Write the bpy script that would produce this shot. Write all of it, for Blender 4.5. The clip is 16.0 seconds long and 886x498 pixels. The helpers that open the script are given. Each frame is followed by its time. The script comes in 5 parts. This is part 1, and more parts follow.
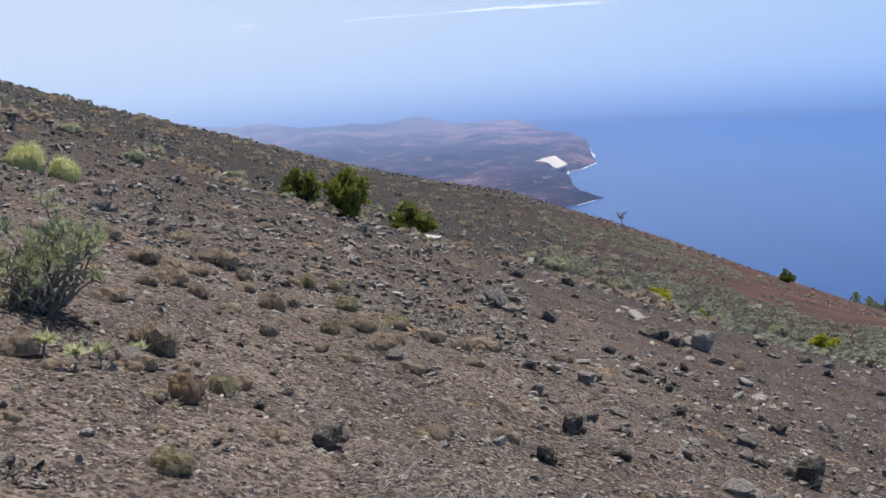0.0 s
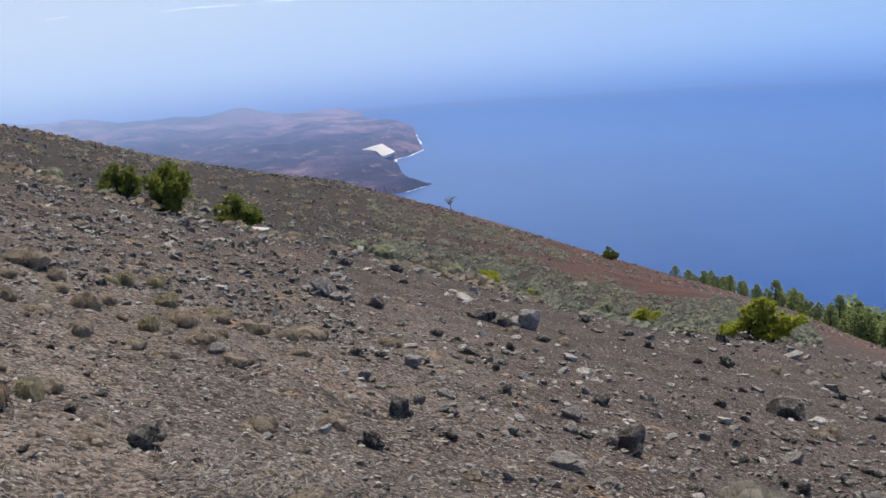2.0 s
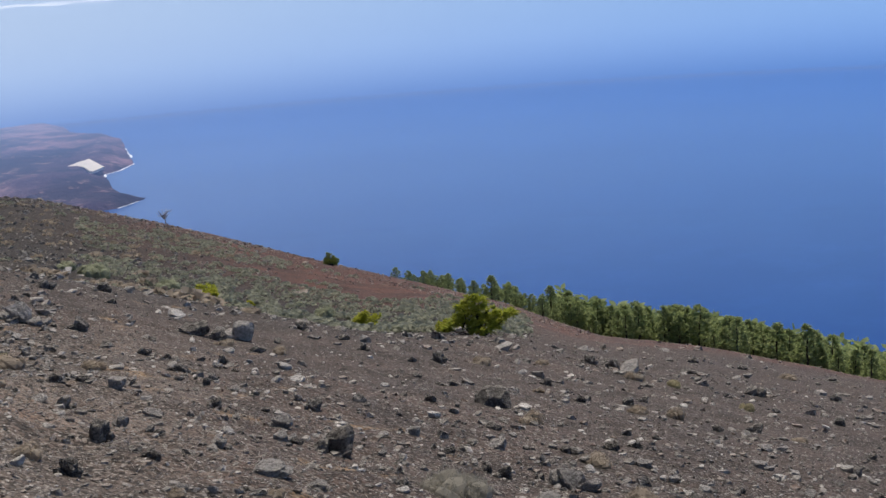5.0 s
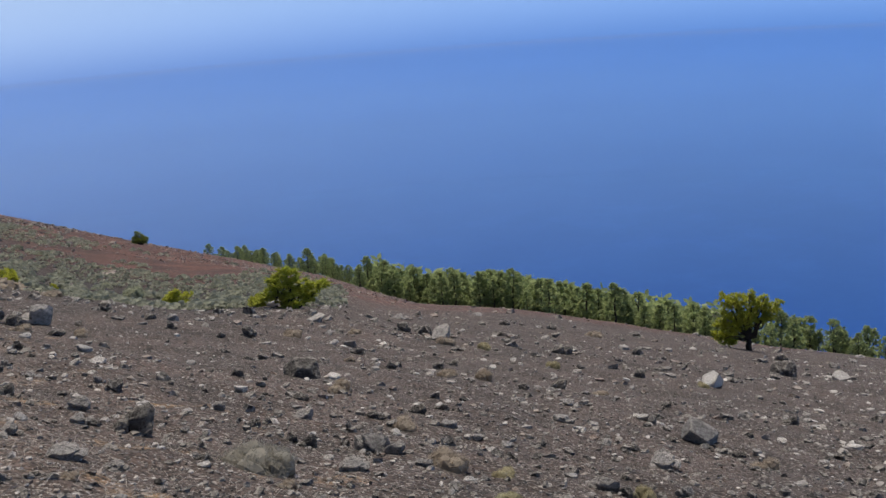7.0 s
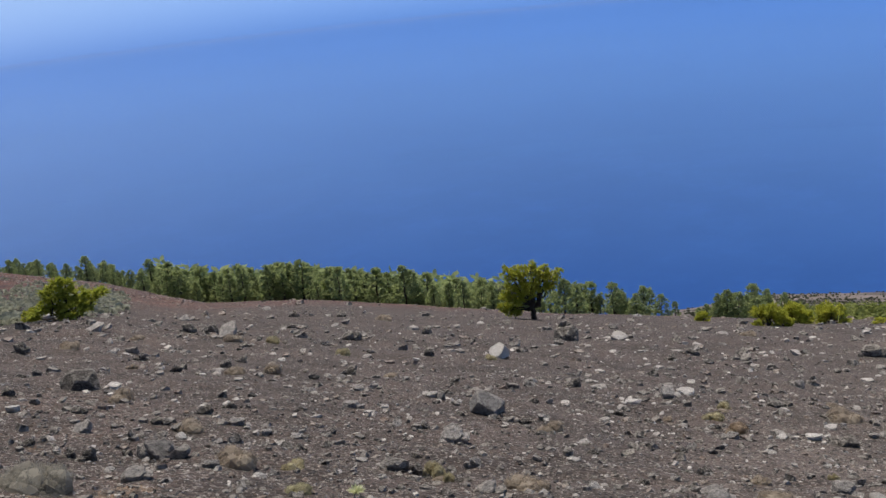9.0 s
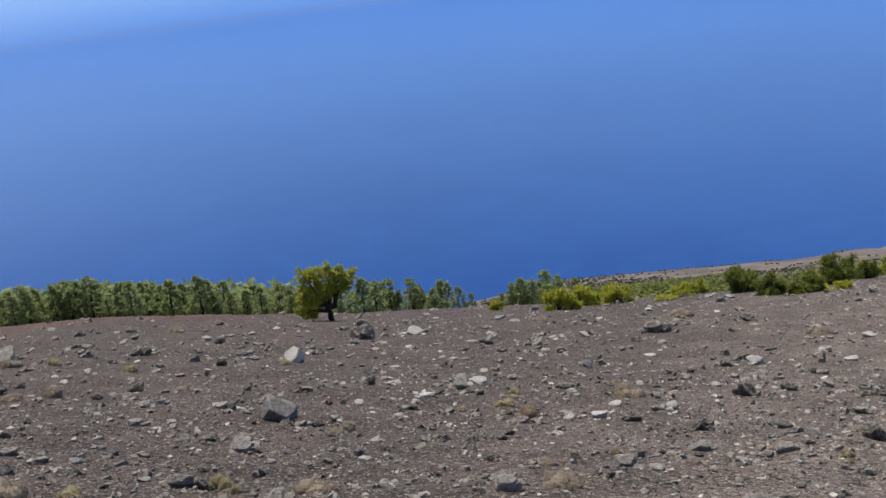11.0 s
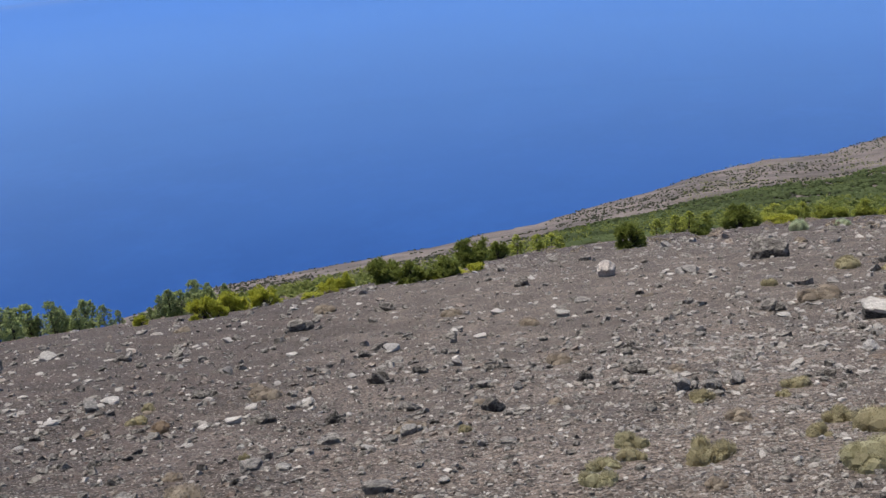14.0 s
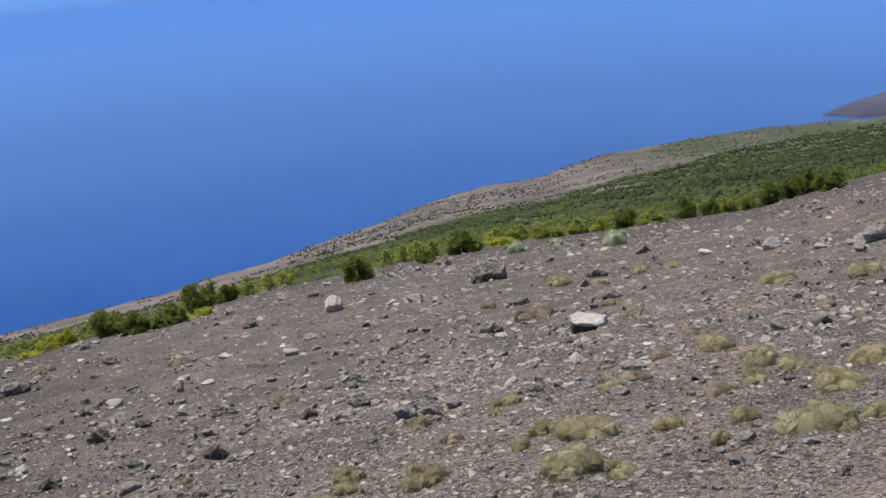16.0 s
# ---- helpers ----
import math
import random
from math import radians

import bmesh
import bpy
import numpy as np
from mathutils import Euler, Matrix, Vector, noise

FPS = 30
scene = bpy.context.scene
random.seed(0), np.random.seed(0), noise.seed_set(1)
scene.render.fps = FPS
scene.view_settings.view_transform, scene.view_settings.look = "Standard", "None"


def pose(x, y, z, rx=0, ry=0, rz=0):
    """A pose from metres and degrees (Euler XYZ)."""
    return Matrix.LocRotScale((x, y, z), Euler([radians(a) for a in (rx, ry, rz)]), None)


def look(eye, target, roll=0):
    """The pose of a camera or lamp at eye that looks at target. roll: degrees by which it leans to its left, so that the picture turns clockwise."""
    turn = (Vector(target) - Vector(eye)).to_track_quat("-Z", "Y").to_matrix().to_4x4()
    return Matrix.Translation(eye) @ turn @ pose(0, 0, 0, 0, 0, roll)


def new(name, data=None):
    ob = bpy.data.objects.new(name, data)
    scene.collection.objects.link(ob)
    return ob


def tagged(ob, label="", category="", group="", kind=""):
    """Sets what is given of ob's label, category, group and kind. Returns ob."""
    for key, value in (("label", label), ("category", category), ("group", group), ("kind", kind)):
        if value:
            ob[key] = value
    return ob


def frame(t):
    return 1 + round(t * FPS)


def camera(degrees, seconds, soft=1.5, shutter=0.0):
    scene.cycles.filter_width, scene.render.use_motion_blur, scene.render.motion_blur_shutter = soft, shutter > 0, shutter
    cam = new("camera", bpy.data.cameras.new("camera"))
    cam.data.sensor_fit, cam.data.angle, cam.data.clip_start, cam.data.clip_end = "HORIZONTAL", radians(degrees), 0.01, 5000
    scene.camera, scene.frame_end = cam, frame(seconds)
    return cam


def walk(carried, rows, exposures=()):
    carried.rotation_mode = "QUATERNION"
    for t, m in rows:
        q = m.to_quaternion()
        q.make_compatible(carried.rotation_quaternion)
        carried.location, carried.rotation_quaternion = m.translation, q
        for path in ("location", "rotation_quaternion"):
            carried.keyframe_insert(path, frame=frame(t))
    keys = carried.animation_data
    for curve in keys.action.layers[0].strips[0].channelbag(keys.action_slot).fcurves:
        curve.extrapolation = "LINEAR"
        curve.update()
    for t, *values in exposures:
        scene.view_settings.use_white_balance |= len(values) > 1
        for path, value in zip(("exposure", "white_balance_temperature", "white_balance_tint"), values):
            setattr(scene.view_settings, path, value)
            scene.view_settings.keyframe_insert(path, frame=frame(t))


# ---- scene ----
cam = camera(42.02, 16.0)
ROWS = [  # seconds, place in metres, turn in degrees
    (0.0, 0.000, 0.000, 1.600, 78.48, 3.43, -0.70),
    (0.5, 0.023, 0.031, 1.585, 78.24, 3.47, -2.98),
    (1.0, 0.045, 0.039, 1.577, 77.96, 3.44, -5.17),
    (1.5, 0.061, 0.047, 1.570, 77.64, 3.76, -7.20),
    (2.0, 0.082, 0.031, 1.565, 77.36, 4.02, -9.39),
    (2.5, 0.103, 0.005, 1.568, 77.01, 4.52, -11.57),
    (3.0, 0.129, -0.011, 1.572, 76.72, 3.91, -13.61),
    (3.5, 0.155, -0.036, 1.579, 76.53, 3.72, -15.47),
    (4.0, 0.172, -0.043, 1.589, 76.67, 3.69, -17.59),
    (4.5, 0.186, -0.077, 1.589, 76.73, 4.03, -20.27),
    (5.0, 0.221, -0.148, 1.592, 76.71, 4.18, -23.57),
    (5.2, 0.227, -0.176, 1.598, 76.60, 4.43, -24.96),
    (7.5, 0.372, -0.317, 1.574, 74.01, 4.38, -35.37),
    (8.0, 0.415, -0.327, 1.562, 73.51, 5.30, -38.46),
    (8.5, 0.417, -0.383, 1.567, 73.19, 5.70, -41.48),
    (9.0, 0.422, -0.387, 1.568, 73.05, 5.53, -44.40),
    (9.2, 0.422, -0.405, 1.578, 73.02, 5.34, -45.56),
    (11.3, 0.688, -0.445, 1.469, 71.76, 5.93, -56.74),
    (11.5, 0.730, -0.453, 1.455, 71.60, 5.80, -57.80),
    (12.0, 0.768, -0.509, 1.449, 71.32, 5.24, -60.20),
    (12.5, 0.776, -0.570, 1.445, 71.32, 5.38, -62.98),
    (13.0, 0.801, -0.621, 1.418, 70.85, 5.01, -66.18),
    (13.5, 0.847, -0.655, 1.404, 70.43, 5.40, -69.50),
    (14.0, 0.895, -0.712, 1.399, 70.38, 5.09, -73.18),
    (14.5, 0.926, -0.773, 1.390, 70.44, 5.32, -76.94),
    (15.0, 0.920, -0.825, 1.396, 70.85, 4.68, -80.88),
    (15.5, 0.898, -0.874, 1.413, 71.10, 4.51, -83.96),
    (16.0, 0.860, -0.948, 1.440, 71.01, 4.52, -87.06),
]
walk(cam, [(t, pose(x, y, z, rx, ry, rz)) for t, x, y, z, rx, ry, rz in ROWS],
     [(0.0, 0.0, 6500, 10), (2.5, -0.05, 6500, 10), (4.0, -0.16, 6500, 10), (5.2, -0.2, 6500, 10), (7.3, -0.1, 6500, 10), (9.2, -0.06, 6480, 10), (11.3, 0.02, 6430, 10),
      (12.5, 0.04, 6380, 10), (13.0, 0.06, 6340, 10), (14.0, 0.1, 6320, 10), (14.5, 0.1, 6310, 10), (16.0, 0.1, 6300, 10)])


# ---- the lie of the land: eye at the origin, bearings clockwise from +y in degrees ----
EYE = 1.6
SEA = -300.0


def fade(a, b, v):
    u = np.clip((np.asarray(v, float) - a) / (b - a), 0, 1)
    return u * u * (3 - 2 * u)


def lattice(ix, iy, seed):
    h = (ix.astype(np.int64) * 374761393 + iy.astype(np.int64) * 668265263 + seed * 982451653) & 0xFFFFFFFF
    h = ((h ^ (h >> 13)) * 1274126177) & 0xFFFFFFFF
    return ((h ^ (h >> 16)) & 0xFFFF) / 65535.0


def vnoise(x, y, seed=0):
    ix, iy = np.floor(x), np.floor(y)
    u, v = x - ix, y - iy
    u, v = u * u * (3 - 2 * u), v * v * (3 - 2 * v)
    a, b = lattice(ix, iy, seed), lattice(ix + 1, iy, seed)
    c, d = lattice(ix, iy + 1, seed), lattice(ix + 1, iy + 1, seed)
    return (a + (b - a) * u) * (1 - v) + (c + (d - c) * u) * v - 0.5


def fbm(x, y, size, octaves, seed=0, gain=0.5):
    total, amp = 0, 1.0
    for k in range(octaves):
        total = total + amp * vnoise(x / size + 7.3 * k, y / size - 3.1 * k, seed + k)
        amp, size = amp * gain, size / 2.03
    return total


# the slope's own skyline: bearing, elevation of the sight line that grazes it, distance of the brow
BROW = np.array([
    (-24, -0.9, 80), (-20.3, -1.96, 90), (-15.5, -3.55, 105), (-9.8, -5.33, 120), (-4.4, -7.1, 140), (1.2, -8.45, 165),
    (3.2, -8.78, 180), (6.8, -10.0, 190), (11.2, -11.55, 195), (17.2, -13.58, 200), (21.5, -14.95, 200), (26, -16.35, 185),
    (28.6, -17.4, 160), (30.5, -18.0, 130), (35.6, -18.58, 110), (42.8, -19.78, 105), (48.8, -20.58, 100), (55, -20.97, 95),
    (62, -21.2, 90), (69.5, -20.8, 95), (76, -20.1, 115), (83, -19.5, 140), (89, -18.9, 150), (95, -18.45, 160),
    (101.9, -17.5, 170), (107.6, -15.9, 190), (114, -14.0, 200)])
# the far side of the land towards the coast: bearing, elevation of its skyline
COAST = np.array([(52, -20.9), (55.4, -20.6), (59.1, -19.95), (63.3, -19.85), (67, -19.7), (70.7, -19.4), (76.4, -18.65), (79, -18.05), (82, -17.4), (85, -16.55), (88, -16.0),
                  (90.9, -15.7), (92.4, -15.2), (94.4, -14.65), (96.6, -14.4), (98.6, -14.1), (101.3, -13.75), (104, -13.5), (107.5, -13.2), (114, -12.9)])


def land(x, y):
    """Height of the ground."""
    r = np.hypot(x, y) + 1e-6
    b = np.degrees(np.arctan2(x, y))
    plane = -EYE - 0.360 * x - 0.132 * y
    e = np.tan(np.radians(np.interp(b, BROW[:, 0], BROW[:, 1])))
    rc = np.interp(b, BROW[:, 0], BROW[:, 2])
    q = r / rc
    slope = r * e - EYE * np.clip(1 - q, 0, None) ** 2
    wood = fade(16, 24, b)
    over = np.clip(r - rc, 0, None)
    hang = 0.30 * over ** 2 / (over + 60)               # where the slope drops away behind its brow
    plain = np.minimum(0.0045 * over ** 2 / (over / 60 + 3), 0.004 * over) + np.clip(r - 380, 0, None) * 0.9
    near = r * e - hang * (1 - wood) - plain * wood
    ridge = 1 - fade(17, 27, b)                          # towards the ridge the even slope reaches further, and sags
    sag = 1.5 * ridge * fade(-22, -8, b) * fade(18, 50, r) * (1 - fade(80, 150, r))
    sag = sag + 0.75 * (1 - fade(-20, -11, b)) * fade(20, 60, r)
    turn = fade(14 + 24 * ridge, 45 + 75 * ridge, r)
    z = (plane - sag) * (1 - turn) + np.where(q < 1, slope, near) * turn
    # the wide shelf on the side of the coast
    ec = np.interp(b, COAST[:, 0], COAST[:, 1])
    rh = 0.86 * -SEA / np.tan(np.radians(-ec))
    eb = np.interp(b, BROW[:, 0], BROW[:, 1])
    s = np.clip((r - 1.25 * rc) / (rh - 1.25 * rc), 0, 1)
    el = eb - 0.35 + (ec - eb + 0.35) * s ** 0.8
    shelf = r * np.tan(np.radians(el)) - np.clip(r - rh, 0, None) * 1.1
    side = fade(51.5, 54.5, b) * fade(1.0, 1.3, q)
    z = z * (1 - side) + shelf * side
    # behind the camera the slope goes on uphill
    away = 1 - fade(-30, -22, b) * (1 - fade(112, 122, b))
    z = z * (1 - away) + plane * away
    return z


def rough(x, y):
    """Small unevenness on top of land()."""
    r = np.hypot(x, y)
    fine = 0.16 * fbm(x, y, 4.0, 3, 5) * fade(4, 12, r) + 0.085 * fbm(x, y, 0.55, 4, 9) * (1 - fade(30, 60, r))
    far = 1.6 * fbm(x, y, 30, 4, 21) * fade(110, 260, r)
    return fine + far


def height(x, y):
    x, y = np.asarray(x, float), np.asarray(y, float)
    return np.maximum(land(x, y) + rough(x, y), SEA - 40) + EYE


# ---- daylight ----
SUN_BEARING, SUN_HEIGHT = 30.0, 62.0
world = bpy.data.worlds.new("sky")
scene.world = world
world.use_nodes = True
sky = world.node_tree.nodes.new("ShaderNodeTexSky")
sky.sky_type, sky.sun_disc = "NISHITA", False
sky.sun_elevation, sky.sun_rotation = radians(SUN_HEIGHT), radians(SUN_BEARING)
sky.air_density, sky.dust_density, sky.ozone_density = 0.5, 6.0, 0.0
sky.altitude = 1200.0
world.node_tree.links.new(sky.outputs[0], world.node_tree.nodes["Background"].inputs[0])
world.node_tree.nodes["Background"].inputs[1].default_value = 0.074
sun = new("sun", bpy.data.lights.new("sun", "SUN"))
sun.data.energy, sun.data.angle, sun.data.color = 4.8, radians(0.6), (1.0, 0.94, 0.86)
sb, sh = radians(SUN_BEARING), radians(SUN_HEIGHT)
sun.matrix_basis = look((math.sin(sb) * math.cos(sh) * 100, math.cos(sb) * math.cos(sh) * 100, math.sin(sh) * 100), (0, 0, 0))


# ---- materials ----
class Paint:
    """A small helper that strings nodes together."""

    def __init__(self, name, rough=0.9, metal=0.0, spec=0.3):
        self.m = bpy.data.materials.new(name)
        self.m.use_nodes = True
        self.t = self.m.node_tree
        self.b = self.t.nodes["Principled BSDF"]
        self.b.inputs["Roughness"].default_value = rough
        self.b.inputs["Metallic"].default_value = metal
        self.b.inputs["Specular IOR Level"].default_value = spec
        self.place = self.node("ShaderNodeTexCoord").outputs["Object"]

    def node(self, kind, **inputs):
        n = self.t.nodes.new(kind)
        for k, v in inputs.items():
            self.put(n.inputs[k], v)
        return n

    def put(self, socket, v):
        if isinstance(v, bpy.types.NodeSocket):
            self.t.links.new(v, socket)
        elif isinstance(v, tuple) and len(v) == 3 and socket.type == "RGBA":
            socket.default_value = (*v, 1)
        else:
            socket.default_value = v

    def noise(self, size, detail=4.0, rough=0.55, at=None):
        n = self.node("ShaderNodeTexNoise", Scale=1.0 / size, Detail=detail, Roughness=rough)
        self.put(n.inputs["Vector"], at or self.place)
        return n.outputs["Fac"]

    def cells(self, size, at=None, out="Color", feature="F1"):
        n = self.node("ShaderNodeTexVoronoi", Scale=1.0 / size)
        n.feature = feature
        self.put(n.inputs["Vector"], at or self.place)
        return n.outputs[out]

    def ramp(self, v, a, b):
        n = self.node("ShaderNodeMapRange")
        for k, s in zip(("Value", "From Min", "From Max"), (v, a, b)):
            self.put(n.inputs[k], s)
        n.interpolation_type = "SMOOTHSTEP"
        return n.outputs[0]

    def calc(self, op, a, b=0.0):
        n = self.node("ShaderNodeMath")
        n.operation = op
        self.put(n.inputs[0], a)
        self.put(n.inputs[1], b)
        return n.outputs[0]

    def mix(self, f, a, b, kind="MIX"):
        n = self.node("ShaderNodeMix")
        n.data_type, n.blend_type = "RGBA", kind
        self.put(n.inputs["Factor"], f)
        self.put([s for s in n.inputs if s.name == "A" and s.type == "RGBA"][0], a)
        self.put([s for s in n.inputs if s.name == "B" and s.type == "RGBA"][0], b)
        return [s for s in n.outputs if s.type == "RGBA"][0]

    def colour(self, v):
        self.put(self.b.inputs["Base Color"], v)
        return self

    def bump(self, v, depth, strength=1.0):
        n = self.node("ShaderNodeBump", Distance=depth, Strength=strength)
        self.put(n.inputs["Height"], v)
        self.put(self.b.inputs["Normal"], n.outputs[0])
        return self

    def axis(self, k):
        n = self.node("ShaderNodeSeparateXYZ")
        self.put(n.inputs[0], self.place)
        return n.outputs[k]


def cinder():
    p = Paint("cinder_ground", 0.95, spec=0.15)
    x, y = p.axis(0), p.axis(1)
    broad, mid, fine = p.noise(9.0, 5), p.noise(1.3, 5), p.noise(0.12, 5, 0.7)
    base = p.mix(p.ramp(mid, 0.35, 0.68), (0.059, 0.046, 0.041), (0.108, 0.082, 0.072))
    base = p.mix(p.calc("MULTIPLY", p.ramp(p.noise(4.0, 5, 0.6), 0.5, 0.66), 0.3), base, (0.108, 0.075, 0.062))
    # paler soil at both ends of the slope
    dist = p.calc("SQRT", p.calc("ADD", p.calc("MULTIPLY", x, x), p.calc("MULTIPLY", y, y)))
    west = p.calc("MULTIPLY", p.ramp(p.calc("SUBTRACT", p.calc("MULTIPLY", y, 0.2), x), -0.6, 0.9), p.calc("SUBTRACT", 1.0, p.ramp(dist, 11.5, 17.5)))
    east = p.calc("MULTIPLY", p.ramp(p.calc("SUBTRACT", p.calc("MULTIPLY", x, 0.42), y), -4.0, 4.0), p.calc("SUBTRACT", 1.0, p.ramp(dist, 30.0, 90.0)))
    pale_ends = p.calc("MAXIMUM", west, east)
    base = p.mix(p.calc("MULTIPLY", pale_ends, 0.9), base, p.mix(p.ramp(mid, 0.35, 0.68), (0.118, 0.097, 0.084), (0.215, 0.174, 0.147)))
    # rusty soil towards the hummocks, sandy patches by the path
    left = p.ramp(p.calc("SUBTRACT", p.calc("MULTIPLY", y, 0.62), x), -1.0, 5.0)
    rust = p.calc("MULTIPLY", p.ramp(broad, 0.42, 0.62), p.ramp(mid, 0.36, 0.6))
    rust = p.calc("MULTIPLY", rust, p.calc("SUBTRACT", 1.0, p.calc("MULTIPLY", p.ramp(dist, 9.0, 17.0), 0.75)))
    base = p.mix(p.calc("MULTIPLY", p.calc("MULTIPLY", rust, left), 0.5), base, (0.190, 0.104, 0.062))
    sand = p.calc("MULTIPLY", p.ramp(p.noise(0.8, 3), 0.58, 0.72), p.calc("SUBTRACT", 1.0, p.ramp(p.calc("MULTIPLY", y, p.calc("SIGN", p.calc("SUBTRACT", x, 4.0))), -4.0, 0.0)))
    base = p.mix(p.calc("MULTIPLY", sand, 0.8), base, (0.330, 0.215, 0.120))
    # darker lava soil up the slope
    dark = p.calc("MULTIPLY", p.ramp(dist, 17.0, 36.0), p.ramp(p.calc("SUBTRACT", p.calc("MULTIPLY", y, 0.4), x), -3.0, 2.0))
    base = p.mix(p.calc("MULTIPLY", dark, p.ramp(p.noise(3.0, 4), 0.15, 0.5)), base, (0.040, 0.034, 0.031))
    # the band of red scoria along the ridge
    far = p.ramp(p.calc("ADD", p.calc("ADD", y, p.calc("MULTIPLY", x, 0.25)), p.calc("MULTIPLY", broad, 40.0)), 74.0, 94.0)
    red = p.calc("MULTIPLY", far, p.ramp(p.noise(11.0, 5), 0.28, 0.46))
    band = p.calc("MULTIPLY", p.ramp(x, 2.0, 26.0), p.calc("SUBTRACT", 1.0, p.ramp(x, 56.0, 92.0)))
    scoria = p.mix(p.ramp(p.noise(4.0, 5), 0.35, 0.65), (0.082, 0.042, 0.035), (0.165, 0.072, 0.053))
    base = p.mix(p.calc("MULTIPLY", p.calc("MULTIPLY", red, band), 0.95), base, scoria)
    # grit and small chips
    for size, pale_at, dark_at in ((0.085, 0.93, 0.84), (0.045, 0.84, 0.72), (0.020, 0.68, 0.58)):
        sep = p.node("ShaderNodeSeparateColor")
        p.put(sep.inputs[0], p.cells(size))
        inside = p.ramp(p.cells(size, out="Distance", feature="DISTANCE_TO_EDGE"), 0.05, 0.12)
        chip = p.mix(sep.outputs[2], (0.18, 0.155, 0.135), (0.36, 0.33, 0.30))
        base = p.mix(p.calc("MULTIPLY", p.calc("MULTIPLY", p.ramp(sep.outputs[0], pale_at, pale_at + 0.15), inside), p.calc("SUBTRACT", 0.8, p.calc("MULTIPLY", dark, 0.5))), base, chip)
        base = p.mix(p.calc("MULTIPLY", p.ramp(sep.outputs[1], dark_at, dark_at + 0.2), 0.75), base, (0.026, 0.023, 0.021))
    # scrub and pale soil of the shelf by the coast, far off; some haze grey is put into the soil colour
    shelf = p.calc("MULTIPLY", p.ramp(dist, 150.0, 210.0), p.ramp(p.calc("SUBTRACT", x, p.calc("MULTIPLY", y, 1.25)), 0.0, 40.0))
    soil = p.mix(p.ramp(p.noise(45.0, 6), 0.35, 0.65), (0.100, 0.085, 0.078), (0.184, 0.154, 0.138))
    soil = p.mix(p.calc("MULTIPLY", p.ramp(p.noise(9.0, 5, 0.7), 0.5, 0.62), 0.6), soil, (0.070, 0.060, 0.046))
    green = p.calc("MULTIPLY", p.ramp(p.noise(50.0, 7, 0.65), 0.32, 0.52), p.ramp(p.calc("ADD", y, p.calc("MULTIPLY", x, 0.09)), 15.0, -60.0))
    soil = p.mix(green, soil, p.mix(p.ramp(p.noise(6.0, 5, 0.7), 0.42, 0.6), (0.046, 0.058, 0.026), (0.082, 0.090, 0.044)))
    base = p.mix(shelf, base, soil)
    hgt = p.calc("ADD", p.calc("MULTIPLY", p.cells(0.05, out="Distance"), -0.8), p.calc("MULTIPLY", fine, 0.9))
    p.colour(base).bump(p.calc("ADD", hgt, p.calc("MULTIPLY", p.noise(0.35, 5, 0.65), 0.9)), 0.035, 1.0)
    return p.m


def stone(name, a, b, lichen=0.0, bump=0.02):
    p = Paint(name, 0.9, spec=0.25)
    rnd = p.node("ShaderNodeNewGeometry").outputs["Random Per Island"]
    own = p.node("ShaderNodeObjectInfo").outputs["Random"]
    n1, n2 = p.noise(0.11, 5, 0.65), p.noise(0.02, 4, 0.7)
    base = p.mix(p.ramp(n1, 0.3, 0.7), a, b)
    tint = p.calc("ADD", 0.72, p.calc("MULTIPLY", p.calc("FRACT", p.calc("ADD", rnd, own)), 0.56))
    grey = p.node("ShaderNodeCombineColor")
    for k in range(3):
        p.put(grey.inputs[k], tint)
    base = p.mix(1.0, base, grey.outputs[0], "MULTIPLY")
    if lichen:
        base = p.mix(p.calc("MULTIPLY", p.ramp(p.noise(0.06, 3), 0.58, 0.68), lichen), base, (0.36, 0.35, 0.30))
    worn = p.calc("MULTIPLY", p.ramp(p.node("ShaderNodeNewGeometry").outputs["Pointiness"], 0.51, 0.57), p.ramp(n1, 0.35, 0.6))
    base = p.mix(p.calc("MULTIPLY", worn, 0.6), base, (0.42, 0.385, 0.34))
    base = p.mix(p.calc("MULTIPLY", p.ramp(n2, 0.55, 0.75), 0.5), base, (0.06, 0.05, 0.043))
    p.colour(base).bump(p.calc("ADD", n1, p.calc("MULTIPLY", n2, 0.8)), bump, 1.0)
    return p.m


def leafy(name, a, b, c, rough=0.65, patch=0.0):
    """Foliage whose clumps differ from one another."""
    p = Paint(name, rough, spec=0.2)
    rnd = p.node("ShaderNodeNewGeometry").outputs["Random Per Island"]
    own = p.node("ShaderNodeObjectInfo").outputs["Random"]
    base = p.mix(p.calc("FRACT", p.calc("ADD", rnd, p.calc("MULTIPLY", own, 0.37))), a, b)
    base = p.mix(p.ramp(p.noise(0.5, 3), 0.45, 0.7), base, c)
    if patch:                                    # stands of lighter growth
        base = p.mix(p.calc("MULTIPLY", p.ramp(p.noise(patch, 4, 0.6), 0.42, 0.66), 0.75), base, tuple(1.6 * q for q in b))
    p.colour(base)
    p.put(p.b.inputs["Subsurface Weight"], 0.0)
    # thin leaves let light through
    thin = p.node("ShaderNodeBsdfTranslucent")
    p.put(thin.inputs[0], base)
    both = p.node("ShaderNodeMixShader")
    p.put(both.inputs[0], 0.5)
    p.t.links.new(p.b.outputs[0], both.inputs[1])
    p.t.links.new(thin.outputs[0], both.inputs[2])
    p.t.links.new(both.outputs[0], p.t.nodes["Material Output"].inputs[0])
    return p.m


def bark(name, a, b):
    p = Paint(name, 0.9, spec=0.2)
    n = p.noise(0.05, 5, 0.7)
    p.colour(p.mix(n, a, b)).bump(n, 0.02)
    return p.m


